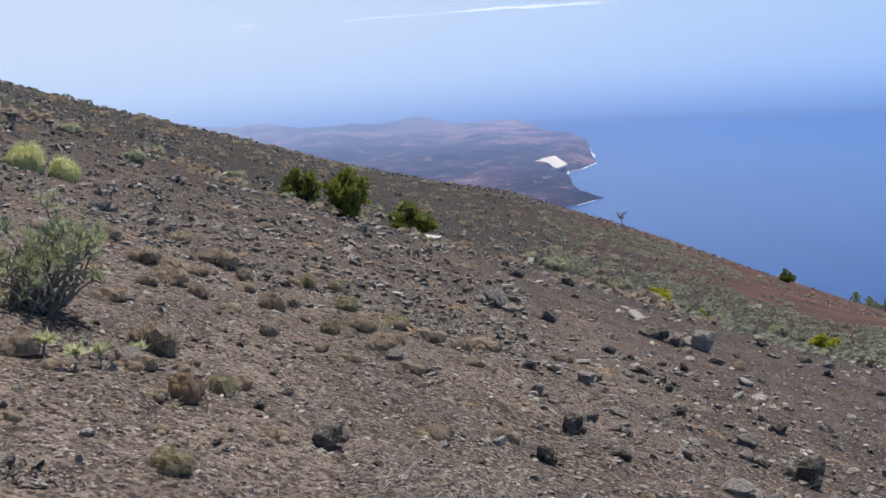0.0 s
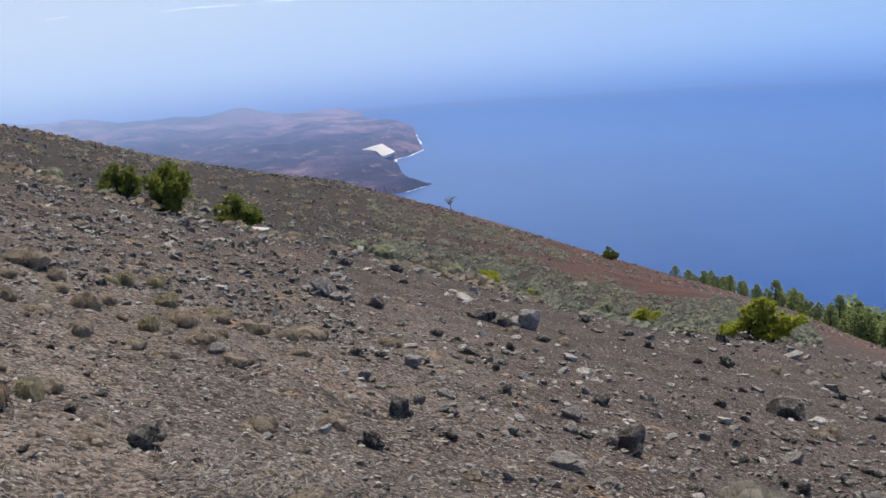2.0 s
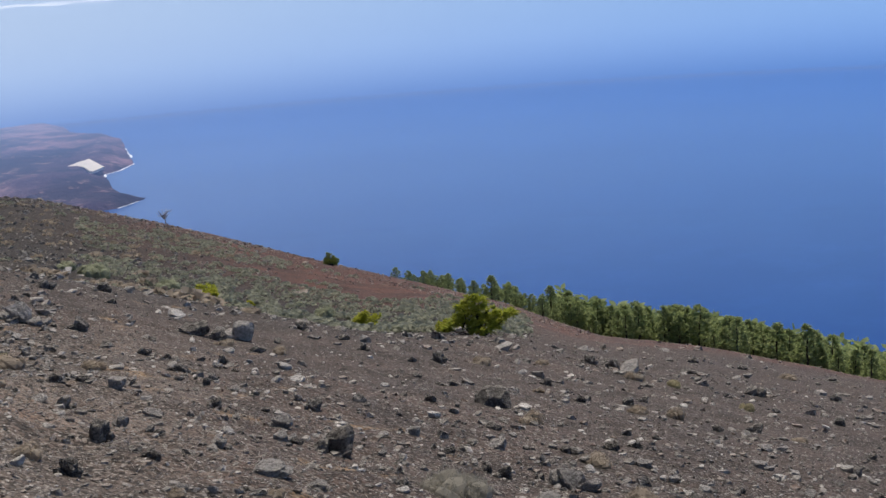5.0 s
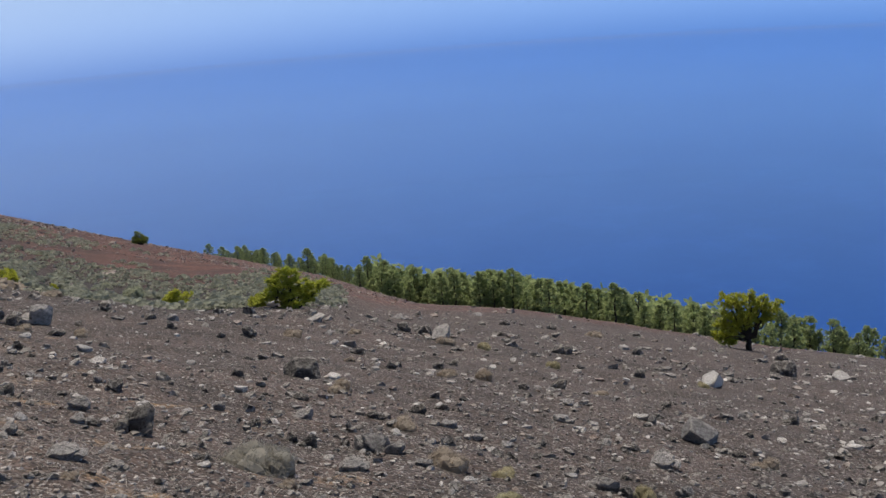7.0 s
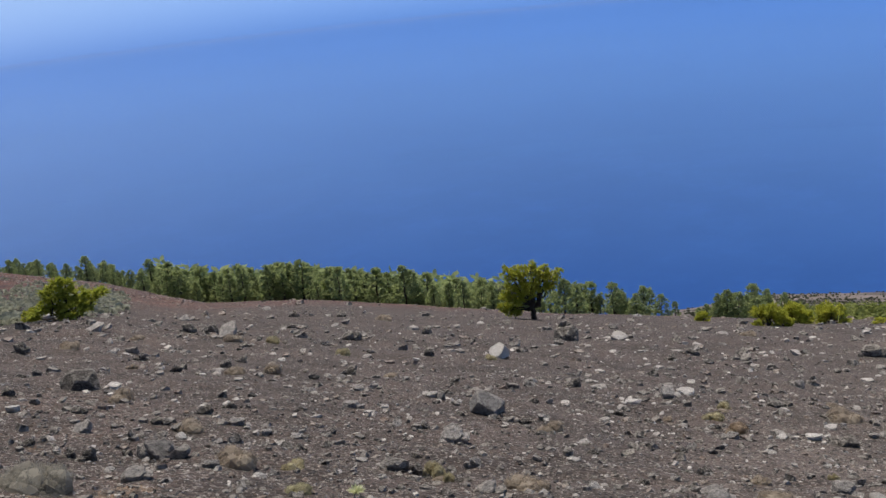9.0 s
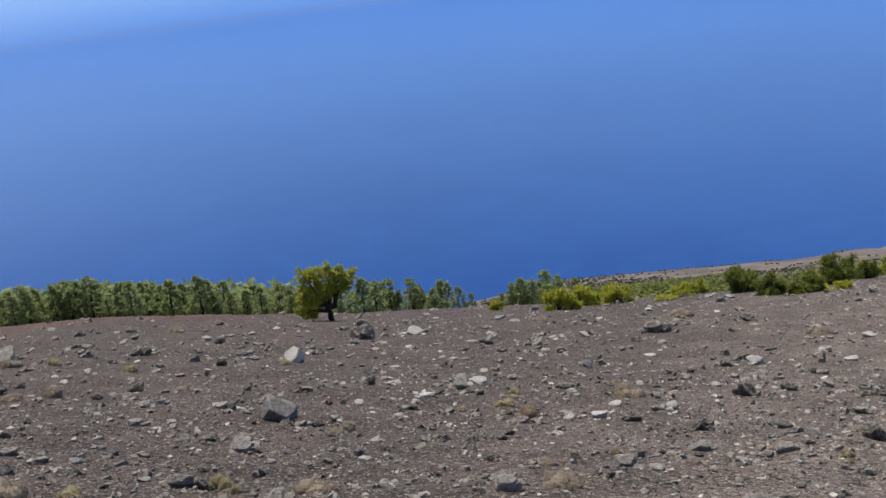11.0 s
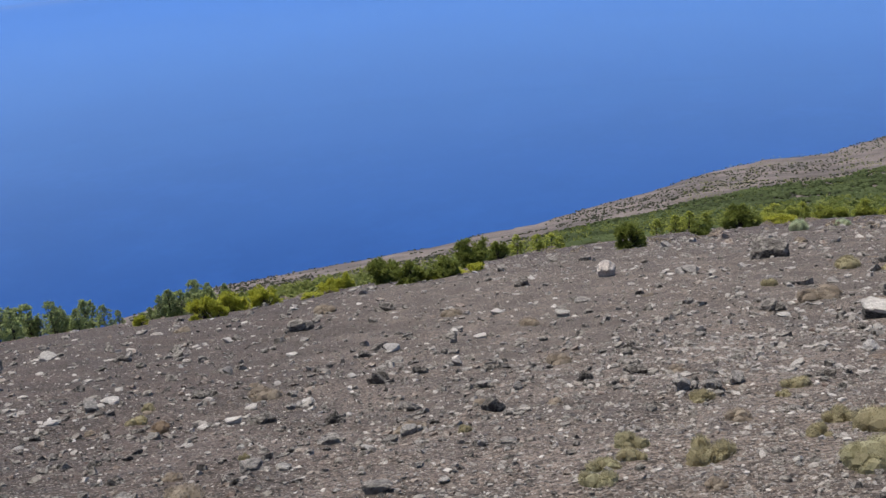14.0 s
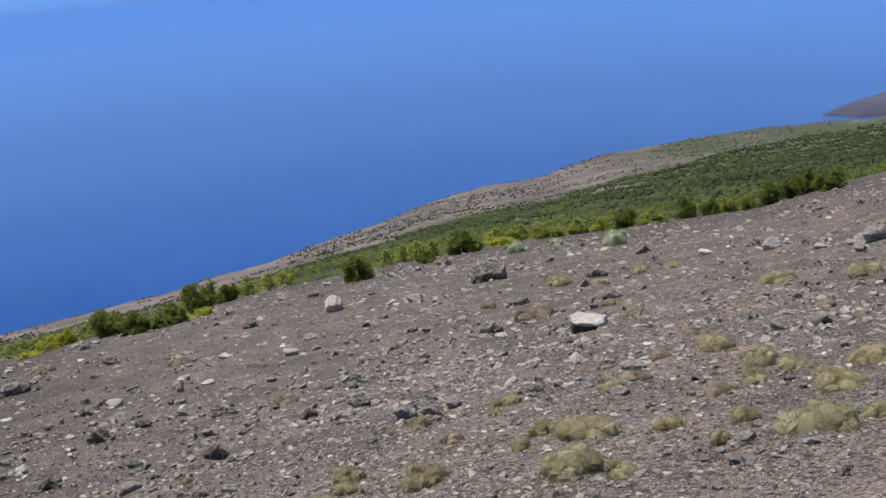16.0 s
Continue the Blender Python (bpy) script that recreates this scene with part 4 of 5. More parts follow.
# ---- rubble, too much to count ----
def build_rubble(name, label, material, n, seed, near, far, small, large, patch=0.0, flat=0.6, low=-24.0, high=112.0, around=(), each=0, worn=False, stout=False):
    rng = np.random.default_rng(seed)
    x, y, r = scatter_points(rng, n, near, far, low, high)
    if each:                                     # broken pieces about the larger stones
        rows = np.repeat(np.array(around), each, 0)
        q, a = rows[:, 2] * (0.45 + rng.gamma(1.6, 0.5, len(rows))), rng.uniform(0, 2 * np.pi, len(rows))
        x, y = np.concatenate([x, rows[:, 0] + q * np.cos(a)]), np.concatenate([y, rows[:, 1] + q * np.sin(a)])
        r, n = np.hypot(x, y), len(x)
    keep = fbm(x, y, 5.0, 3, seed) * 1.2 + rng.uniform(-0.5, 0.5, n) * 0.7 + patch * (-0.5) > -0.18 + patch * 0.1
    keep &= rng.random(n) > 0.75 * fade(24, 60, r) * (far < 100) * fade(2, 16, np.degrees(np.arctan2(x, y))) * (1 - 0.7 * fade(48, 60, np.degrees(np.arctan2(x, y))))   # finer, emptier cinder towards the brow
    bald = (1 - fade(2, 14, np.degrees(np.arctan2(x, y)))) * (1 - fade(9, 13, r)) + fade(92, 99, np.degrees(np.arctan2(x, y))) * (1 - fade(10, 14, r))
    keep &= rng.random(n) > bald * 0.1
    x, y, r = x[keep], y[keep], r[keep]
    n = len(x)
    size = np.clip(r * (12 / np.maximum(r, 12)) ** (0.45 if near < 50 else 0.0) * small * (1 - rng.random(n)) ** (-0.55), 0.008, np.minimum(r * large, 0.45))
    shapes = [(lambda q, g: (q * [1, 1, 0.9], g))(*rock_shape(rng, 2, 5, 0.0)) if stout else pebble_shape(rng) if worn and k % 3 else chip_shape(rng) for k in range(12)]
    kinds = rng.integers(0, 12, n)
    turns = turned(rng, n)
    scale = np.stack([size * rng.uniform(0.75, 1.3, n), size * rng.uniform(0.6, 1.0, n), size * flat * rng.uniform(0.5, 1.2, n)], -1)
    z = height(x, y)
    vs, fs, base = [], [], 0
    for k, (v, f) in enumerate(shapes):
        i = np.where(kinds == k)[0]
        local = (v - [0, 0, 0.28])[None] * scale[i][:, None, :]
        world_v = np.einsum("nij,nkj->nki", turns[i], local) + np.stack([x[i], y[i], z[i]], -1)[:, None, :]
        vs.append(world_v.reshape(-1, 3))
        fs.append((f[None] + (base + np.arange(len(i)) * len(v))[:, None, None]).reshape(-1, 3))
        base += len(i) * len(v)
    me = mesh_from(name, np.vstack(vs), np.vstack(fs), material)
    return tagged(new(name, me), label, "rubble", kind="stuff")


build_rubble("dark_rubble", "loose dark lava rubble covering the slope", M_LAVA, 21000, 11, 4.2, 80, 0.0016, 0.010, flat=0.62, worn=True, around=LAVA_ROCKS, each=12)
build_rubble("grey_rubble", "loose grey basalt chips covering the slope", M_GREY, 17000, 12, 4.2, 90, 0.0016, 0.009, flat=0.52, worn=True, around=GREY_ROCKS, each=10)
build_rubble("pale_rubble", "pale weathered stone chips on the cinder", M_PALE, 7000, 13, 4.2, 50, 0.0014, 0.007, flat=0.5, worn=True, around=PALE_ROCKS, each=14)
build_rubble("brown_rubble", "brown scoria fragments on the cinder", M_BROWN, 15000, 14, 4.2, 120, 0.0013, 0.007, flat=0.5)
build_rubble("lava_rubble", "heap of dark broken lava along the upper slope", M_LAVA, 5000, 16, 11, 60, 0.0018, 0.008, flat=0.6, low=-24, high=4)
build_rubble("slope_chips", "grey broken stones along the upper slope", M_GREY, 3000, 18, 10, 55, 0.0019, 0.008, flat=0.5, low=-24, high=6, worn=True)
build_rubble("soil_clods", "dark brown clods of cinder soil", M_BROWN, 4000, 19, 4.2, 11, 0.0013, 0.006, flat=0.5, low=-24, high=9, worn=True)
build_rubble("flat_chips", "flat grey chips thick on the slope", M_GREY, 11000, 20, 5.5, 130, 0.0015, 0.007, flat=0.42, low=74, high=112, worn=True)
build_rubble("stony_ground", "broken grey stones thick on the open slope", M_GREY, 2600, 27, 13, 70, 0.0026, 0.008, flat=0.5, low=82, high=112, worn=True)
build_rubble("dark_chips", "dark lava chips on the open slope", M_LAVA, 11000, 21, 5.0, 60, 0.0016, 0.008, flat=0.6, low=20, high=112)
build_rubble("light_chips", "light weathered chips on the open slope", M_PALE, 4000, 22, 5.0, 50, 0.0013, 0.006, flat=0.42, low=50, high=112, worn=True)
build_rubble("dark_stones", "dark broken lava stones on the open slope", M_CRAG, 1500, 28, 7.0, 70, 0.0026, 0.010, flat=0.6, low=70, high=112, stout=True)
build_rubble("upper_rubble", "dark lava rubble on the upper slope", M_LAVA, 8000, 23, 51, 170, 0.0010, 0.0035, flat=0.6, low=-24, high=14)
build_rubble("red_rubble", "red scoria fragments along the ridge", M_REDSTONE, 5000, 17, 85, 230, 0.0007, 0.0022, low=6, high=30)
build_rubble("broken_lava", "fist-sized broken lava stones on the slope", M_CRAG, 1300, 24, 5.0, 70, 0.0026, 0.010, flat=0.65, stout=True)
build_rubble("broken_basalt", "fist-sized grey basalt stones on the slope", M_GREY, 1000, 25, 5.0, 80, 0.0024, 0.009, flat=0.5, stout=True)
build_rubble("broken_pale_stone", "fist-sized pale stones on the slope", M_PALE, 600, 26, 5.0, 60, 0.0022, 0.006, flat=0.42, stout=True)


# ---- single stones ----
def stones(kind, rows, label, material, group, seed, planes, knobs, level=4, flat=1.0, lumps=1, most=0.6):
    rng = np.random.default_rng(seed)
    meshes = []
    for k in range(9):
        v, f = rock_pile(rng, level, planes, knobs, flat, lumps)
        meshes.append(mesh_from(kind, v, f, material))
    for k, (x, y, w, h) in enumerate(rows):
        ob = new(kind, meshes[k % 9])
        h = min(most * w, max(0.3 * w, h - 0.1 * w))
        size = "large" if w > 0.45 else ("small" if w < 0.16 else "")
        tagged(ob, (size + " " + label).strip(), "rock", group)
        bearing = math.degrees(math.atan2(x, y))
        m = pose(x, y, float(height(x, y)) - 0.32 * h, rng.normal(0, 9), rng.normal(0, 9), -bearing + rng.uniform(-25, 25))
        ob.matrix_basis = m @ Matrix.Diagonal((w * 1.04, w * rng.uniform(0.7, 1.0), h * 1.36, 1))


def cut_shape(seed, faces, knobs):
    """A block cut by faces (across, away, up, distance), as seen from the path; 1 wide and 1 high."""
    rng = np.random.default_rng(seed)
    v, f = ICO[4]
    n = np.array([a[:3] for a in faces], float)
    n /= np.linalg.norm(n, axis=1)[:, None]
    d = v @ n.T
    r = np.where(d > 0.02, np.array([a[3] for a in faces]) / np.maximum(d, 0.02), 9).min(1).clip(0, 1.3)
    r = r * (1 + knobs * (crags(v, rng, 0.6) + 0.6 * crags(v, rng, 0.2)))
    p = v * r[:, None]
    lo, hi = p.min(0), p.max(0)
    p = (p - (lo + hi) / 2) / (hi - lo)[[0, 0, 2]]
    p[:, 2] += 0.5
    return p, f


def cut_stone(kind, label, material, group, x, y, w, h, faces, knobs=0.03, sink=0.2):
    p, f = cut_shape(int(abs(x * 100)), faces, knobs)
    ob = tagged(new(kind, mesh_from(kind, p, f, material)), label, "rock", group)
    ob.matrix_basis = pose(x, y, float(height(x, y)) - sink * h, 0, 0, -math.degrees(math.atan2(x, y))) @ Matrix.Diagonal((w, w, h * (1 + sink), 1))


def slab_stone(x, y, w, h):
    """A pale slab that overhangs a dark foot, which stands in for the shade beneath it."""
    ob = tagged(new("slab_stone"), "large pale slab with the shade beneath it built as a dark foot", "rock", "scattered pale stones")
    p, f = cut_shape(71, ((0.05, -0.42, 1.0, 0.3), (-0.5, -0.5, 0.7, 0.55), (-0.1, -0.9, -0.45, 0.5), (1, -0.3, 0.25, 0.85), (-1, -0.3, -0.3, 0.9), (0.5, -0.8, 0.0, 0.75), (0, 1, 0.1, 0.6), (0, 0, -1, 0.2)), 0.05)
    part("slab", mesh_from("slab", p * [1.0, 1.0, 0.66] + [0, 0, 0.34], f, M_PALE), ob)
    # dark block put in where the overhang is shaded
    p, f = cut_shape(72, ((0, 0, 1, 0.5), (-0.1, -1, -0.1, 0.5), (1, -0.2, 0, 0.9), (-1, -0.2, 0, 0.9), (0, 1, 0, 0.6), (0, 0, -1, 0.5), (0.6, -0.7, 0.1, 0.75)), 0.06)
    part("foot", mesh_from("foot", p * [0.86, 0.8, 0.8] + [-0.03, 0.0, -0.3], f, M_LAVA), ob, "dark foot standing in for the slab's shade")
    ob.matrix_basis = pose(x, y, float(height(x, y)), -6, 4, -math.degrees(math.atan2(x, y))) @ Matrix.Diagonal((w, w * 0.8, h, 1))


def loose_rows(seed, n, near, far, small, large, low=-24.0, high=112.0):
    """Middling stones spread over the slope."""
    rng = np.random.default_rng(seed)
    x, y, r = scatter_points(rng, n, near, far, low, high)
    w = r * rng.uniform(small, large, n)
    return [(float(a), float(b), float(c), float(c * d)) for a, b, c, d in zip(x, y, w, rng.uniform(0.3, 0.55, n))]


stones("lava_rock", LAVA_ROCKS, "dark rough lava rock lying on brown cinder", M_CRAG, "scattered lava rocks", 31, 8, 0.12, 3, lumps=4, most=0.56)
stones("basalt_rock", GREY_ROCKS, "grey angular basalt rock lying on brown cinder", M_GREY, "scattered grey rocks", 32, 7, 0.07, 3, lumps=2)
stones("pale_stone", PALE_ROCKS, "pale flat-topped weathered stone on dark cinder", M_PALE, "scattered pale stones", 33, 4, 0.10, 3, most=0.42)
stones("lava_rock", loose_rows(41, 70, 6, 60, 0.005, 0.012), "dark rough lava rock lying on brown cinder", M_CRAG, "scattered lava rocks", 35, 6, 0.07, 2, lumps=2)
stones("lava_rock", loose_rows(44, 50, 5, 18, 0.007, 0.014, -14, 70), "dark rough lava rock lying on brown cinder", M_CRAG, "scattered lava rocks", 39, 6, 0.10, 3, lumps=3)
stones("pale_stone", loose_rows(45, 70, 5, 24, 0.006, 0.012, -10, 112), "pale flat-topped weathered stone on dark cinder", M_PALE, "scattered pale stones", 40, 4, 0.04, 2, most=0.38)
stones("basalt_rock", loose_rows(42, 150, 6, 60, 0.005, 0.010), "grey angular basalt rock lying on brown cinder", M_GREY, "scattered grey rocks", 36, 4, 0.03, 2)
stones("pale_stone", loose_rows(43, 110, 6, 50, 0.004, 0.008), "pale flat-topped weathered stone on dark cinder", M_PALE, "scattered pale stones", 37, 4, 0.03, 2, most=0.4)


cut_stone("pale_boulder", "white leaning wedge-shaped boulder on dark cinder", M_WHITE, "scattered pale stones", 17.82, 16.92, 0.47, 0.32,
          ((-0.40, -0.34, 0.85, 0.40), (0.88, -0.5, -0.15, 0.62), (0, 1, 0.25, 0.7), (-1, -0.1, -0.3, 1.1), (0, 0, -1, 0.5), (0.1, -1, -0.1, 0.9), (0.5, 0.3, 0.8, 0.7)))
cut_stone("basalt_boulder", "large grey boulder with a sloping pale top", M_GREY, "scattered grey rocks", 10.09, 9.54, 0.47, 0.31,
          ((0.42, -0.30, 0.86, 0.42), (-0.75, -0.2, 0.62, 0.62), (-0.25, -0.95, -0.2, 0.5), (0.9, -0.4, -0.2, 0.85), (0, 1, 0.2, 0.6), (-1, 0, 0, 0.8), (0, 0, -1, 0.5)))
cut_stone("lava_boulder", "dark hollowed lava boulder with a worn rim", M_CRAG, "scattered lava rocks", 6.24, 13.00, 0.50, 0.25,
          ((0.15, -0.2, 1, 0.5), (-0.65, -0.3, 0.6, 0.62), (0.7, -0.35, 0.5, 0.66), (0.1, -1, 0.15, 0.62), (-0.5, -0.9, -0.1, 0.8), (-1, -0.2, 0.1, 0.9), (0, 1, 0.2, 0.7), (1, 0.1, 0.1, 0.85), (0, 0, -1, 0.4)), 0.06)
cut_stone("lava_boulder", "broad dark lava boulder with a flat worn top", M_CRAG, "scattered lava rocks", 36.50, 0.42, 1.25, 0.60,
          ((0.12, -0.25, 1, 0.5), (-0.6, -0.3, 0.7, 0.7), (0.6, -0.5, 0.6, 0.8), (0.15, -1, 0.05, 0.6), (-0.6, -0.9, 0.1, 0.75), (0.8, -0.7, -0.1, 0.85), (-1, 0, 0.1, 0.95), (1, 0.1, 0.1, 0.95), (0, 1, 0.2, 0.7), (0, 0, -1, 0.4)), 0.10)
cut_stone("pink_boulder", "pinkish white layered boulder with an undercut foot", M_PINK, "pinkish boulders", 35.05, 5.40, 0.60, 0.46,
          ((-0.15, -0.35, 1, 0.62), (-0.7, -0.2, 0.6, 0.72), (0.6, -0.3, 0.7, 0.7), (-0.4, -0.9, -0.25, 0.62), (0.5, -0.85, -0.25, 0.66), (-1, -0.1, -0.2, 0.8), (1, 0.0, -0.2, 0.8), (0, 1, 0.1, 0.7), (0, 0, -1, 0.6)), 0.10)
cut_stone("pink_boulder", "small pinkish block on pale soil", M_PINK, "pinkish boulders", -1.75, 6.09, 0.15, 0.09,
          ((0.1, -0.3, 1, 0.5), (-0.7, -0.4, 0.4, 0.7), (0.6, -0.8, 0.1, 0.7), (-0.3, -1, 0, 0.7), (1, 0, 0, 0.8), (-1, 0, 0, 0.8), (0, 1, 0, 0.7), (0, 0, -1, 0.4)), 0.05)
cut_stone("lava_boulder", "dark blocky lava boulder near the brow", M_CRAG, "scattered lava rocks", 24.43, 20.69, 0.78, 0.44,
          ((-0.2, -0.2, 1, 0.55), (-0.75, -0.3, 0.5, 0.66), (0.55, -0.4, 0.75, 0.62), (0.3, -1, 0.1, 0.6), (-0.5, -0.9, 0.0, 0.7), (1, -0.1, 0.0, 0.85), (-1, 0.1, 0.1, 0.9), (0, 1, 0.2, 0.7), (0, 0, -1, 0.4)), 0.10)
slab_stone(*SLAB)



# ---- plants ----
def blades(rng, roots, dirs, length, width, bend=0.25):
    """Thin two-piece leaves from roots along dirs."""
    n = len(roots)
    side = np.cross(dirs, rng.normal(size=(n, 3)))
    side /= np.linalg.norm(side, axis=1)[:, None] + 1e-9
    length = np.broadcast_to(length, n)[:, None]
    sag = np.zeros((n, 3))
    sag[:, 2] = -bend
    mid = roots + dirs * length * 0.55
    tip = roots + (dirs + sag) * length
    w = np.broadcast_to(width, n)[:, None] * side * 0.5
    v = np.stack([roots - w * 0.6, roots + w * 0.6, mid + w, mid - w, tip], 1).reshape(-1, 3)
    k = np.arange(n)[:, None] * 5
    f = np.concatenate([k + [0, 1, 2], k + [0, 2, 3], k + [3, 2, 4]], 0)
    return v, f


def spikes(rng, roots, dirs, length, width):
    """Needles of one triangle each."""
    n = len(roots)
    side = np.cross(dirs, rng.normal(size=(n, 3)))
    side /= np.linalg.norm(side, axis=1)[:, None] + 1e-9
    w = np.broadcast_to(width, n)[:, None] * side * 0.5
    v = np.stack([roots - w, roots + w, roots + dirs * np.broadcast_to(length, n)[:, None]], 1).reshape(-1, 3)
    return v, np.arange(3 * n).reshape(-1, 3)


def dome(rng, n, up=0.25):
    d = rng.normal(size=(n, 3))
    d[:, 2] = np.abs(d[:, 2]) + up
    return d / np.linalg.norm(d, axis=1)[:, None]


def tuft_mesh(name, rng, material, count=1500, width=0.02, lumps=8):
    """A lumpy cushion 1 wide and 1 high: rounded bodies under a fine coat of twigs."""
    vs, fs, base = [], [], 0
    bv, bf = ICO[2]
    for k in range(lumps):
        a, q = rng.uniform(0, 6.28), 0.27 * math.sqrt(rng.random())
        c, rad = np.array([q * math.cos(a), q * math.sin(a), 0.06 * rng.random()]), rng.uniform(0.16, 0.27) * (1.1 - q)
        body = c + bv * rad * 0.82 * (1 + rng.normal(0, 0.09, (len(bv), 1)))
        d = dome(rng, count // lumps, 0.0)
        root = c + d * rad * rng.uniform(0.74, 0.98, (len(d), 1))
        d = d + rng.normal(0, 0.65, d.shape)
        d /= np.linalg.norm(d, axis=1)[:, None]
        v, f = spikes(rng, root, d, rng.uniform(0.02, 0.046, len(d)), width * rng.uniform(0.7, 1.6, len(d)))
        for a1, b1 in ((body, bf), (v, f)):
            vs.append(a1), fs.append(b1 + base)
            base += len(a1)
    v = np.vstack(vs)
    v[:, 2] = np.clip(v[:, 2], -0.03, None)
    v[:, 2] /= np.percentile(v[:, 2], 99)
    v[:, :2] /= 2 * np.percentile(np.abs(v[:, 0]), 98)
    return mesh_from(name, v, np.vstack(fs), material)


def tufts(kind, rows, label, category, material, group, seed, count=2000, width=0.012, wide=1.08, tall=1.0):
    rng = np.random.default_rng(seed)
    meshes = [tuft_mesh(kind, rng, material, count, width) for _ in range(5)]
    large = [tuft_mesh(kind, rng, material, 3 * count, width * 0.5, 18) for _ in range(2)] if max(q[2] for q in rows) > 0.4 else []
    for k, (x, y, w, h) in enumerate(rows):
        h = min(0.58 * w, max(0.36 * w, h - 0.16 * w))
        ob = tagged(new(kind, large[k % 2] if w > 0.4 else meshes[k % 5]), label, category, group)
        ob.matrix_basis = pose(x, y, float(height(x, y)) - 0.03 * h, 0, 0, rng.uniform(0, 360)) @ Matrix.Diagonal((w * wide, w * wide, h * tall, 1))


tufts("dry_tuft", DRY_TUFTS, "dry grey-brown cushion of dead twigs", "shrub", M_DRY, "dry cushions", 51, 2200, 0.012, 1.25, 1.1)
tufts("grey_cushion", [(3.20, 7.12, 0.54, 0.27)], "dense grey rounded cushion of twigs on cinder", "shrub", M_TWIG, "grey cushions", 60, 2600, 0.012, 1.0, 1.0)
tufts("rust_tuft", RUST_TUFTS, "rust-brown dried cushion plant on cinder", "shrub", M_RUSTTUFT, "rusty cushions", 52, 2600, 0.011, 1.0, 1.15)
tufts("dull_tuft", [q for q in STRAW_TUFTS + OLIVE_TUFTS if q[0] < 3.0], "dull grey-olive cushion plant on pale soil", "shrub", M_DULL, "dull cushions", 59, 2200, 0.012, 1.05, 1.1)
STRAW_TUFTS, OLIVE_TUFTS = [q for q in STRAW_TUFTS if q[0] >= 3.0], [q for q in OLIVE_TUFTS if q[0] >= 3.0]
tufts("straw_tuft", STRAW_TUFTS, "straw-yellow dry cushion plant on cinder", "shrub", M_STRAW, "straw cushions", 53, 2600, 0.013, 1.0, 0.95)
tufts("olive_tuft", OLIVE_TUFTS, "olive-green low cushion plant on cinder", "shrub", M_OLIVE, "olive cushions", 54, 2600, 0.013, 1.0, 0.95)
tufts("yellow_shrub", SAGE_SHRUBS[:2], "yellow-green rounded shrub among dark lava", "shrub", M_YELLOW, "yellow shrubs", 58, 2600, 0.016, 1.0, 1.3)
tufts("mint_shrub", [q for q in SAGE_SHRUBS if q[0] > 50], "pale mint-green rounded shrub near the brow", "shrub", M_MINT, "mint shrubs", 63, 2600, 0.014, 1.0, 1.2)
tufts("sage_shrub", [q for q in SAGE_SHRUBS[2:] if q[0] < 50], "pale sage-green rounded shrub on dark lava", "shrub", M_SAGE, "sage shrubs", 55, 1300, 0.016, 1.0, 1.25)
tufts("dry_tuft", loose_rows(62, 34, 5, 14, 0.012, 0.035, -24, 4), "dry grey-brown cushion of dead twigs", "shrub", M_DRY, "dry cushions", 57, 900, 0.018)
tufts("dry_tuft", loose_rows(61, 40, 6, 45, 0.008, 0.02), "dry grey-brown cushion of dead twigs", "shrub", M_DRY, "dry cushions", 56, 600, 0.025)


def far_scrub(rng_seed, n, low, high, near, far, size, material, name, label, flat=0.45):
    """Small cushions far up the slope, past counting."""
    rng = np.random.default_rng(rng_seed)
    b, r = np.radians(rng.uniform(low, high, n)), rng.uniform(near, far, n)
    x, y = r * np.sin(b), r * np.cos(b)
    keep = fbm(x, y, 14.0, 3, rng_seed) > -0.05
    x, y = x[keep], y[keep]
    vs, fs, base = [], [], 0
    for a, c, z in zip(x, y, height(x, y)):
        s = size * rng.uniform(0.5, 1.4)
        d = dome(rng, 26, 0.1)
        v, f = blades(rng, d * 0.3, d, rng.uniform(0.15, 0.32, 26), 0.26)
        vs.append(v * [s, s, s * flat * 1.6] + [a, c, z]), fs.append(f + base)
        base += len(v)
    tagged(new(name, mesh_from(name, np.vstack(vs), np.vstack(fs), material)), label, "scrub", kind="stuff")


far_scrub(71, 2200, 5, 27, 36, 105, 0.62, M_SCRUB, "grey_scrub", "low grey-green scrub dotting the upper slope")
far_scrub(72, 620, -24, 12, 28, 130, 0.7, M_DRY, "dry_scrub", "low dry scrub dotting the upper slope")
far_scrub(73, 160, -24, 6, 40, 130, 0.7, M_SCRUB, "sage_scrub", "pale sage scrub on the ridge")
far_scrub(74, 160, 60, 105, 60, 150, 0.8, M_DRY, "slope_scrub", "low dry scrub near the brow")


def litter(seed, n, low, high, near, far, material, name, label, length):
    rng = np.random.default_rng(seed)
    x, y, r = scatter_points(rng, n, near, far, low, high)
    keep = fbm(x, y, 2.0, 3, seed) > -0.05
    x, y = x[keep], y[keep]
    n = len(x)
    d = rng.normal(size=(n, 3))
    d[:, 2] = np.abs(d[:, 2]) * 0.35
    d /= np.linalg.norm(d, axis=1)[:, None]
    v, f = blades(rng, np.stack([x, y, height(x, y) + 0.004], -1), d, rng.uniform(0.4, 1.6, n) * length, 0.0045, 0.1)
    tagged(new(name, mesh_from(name, v, f, material)), label, "dead grass", kind="stuff")


litter(85, 5000, -6, 8, 4.3, 6.5, M_DEADWOOD, "bleached_grass", "pale bleached dead grass on bare soil", 0.09)
litter(86, 3500, 0, 48, 4.6, 9, M_DEADWOOD, "bleached_twigs", "pale dead twigs lying on the cinder", 0.10)
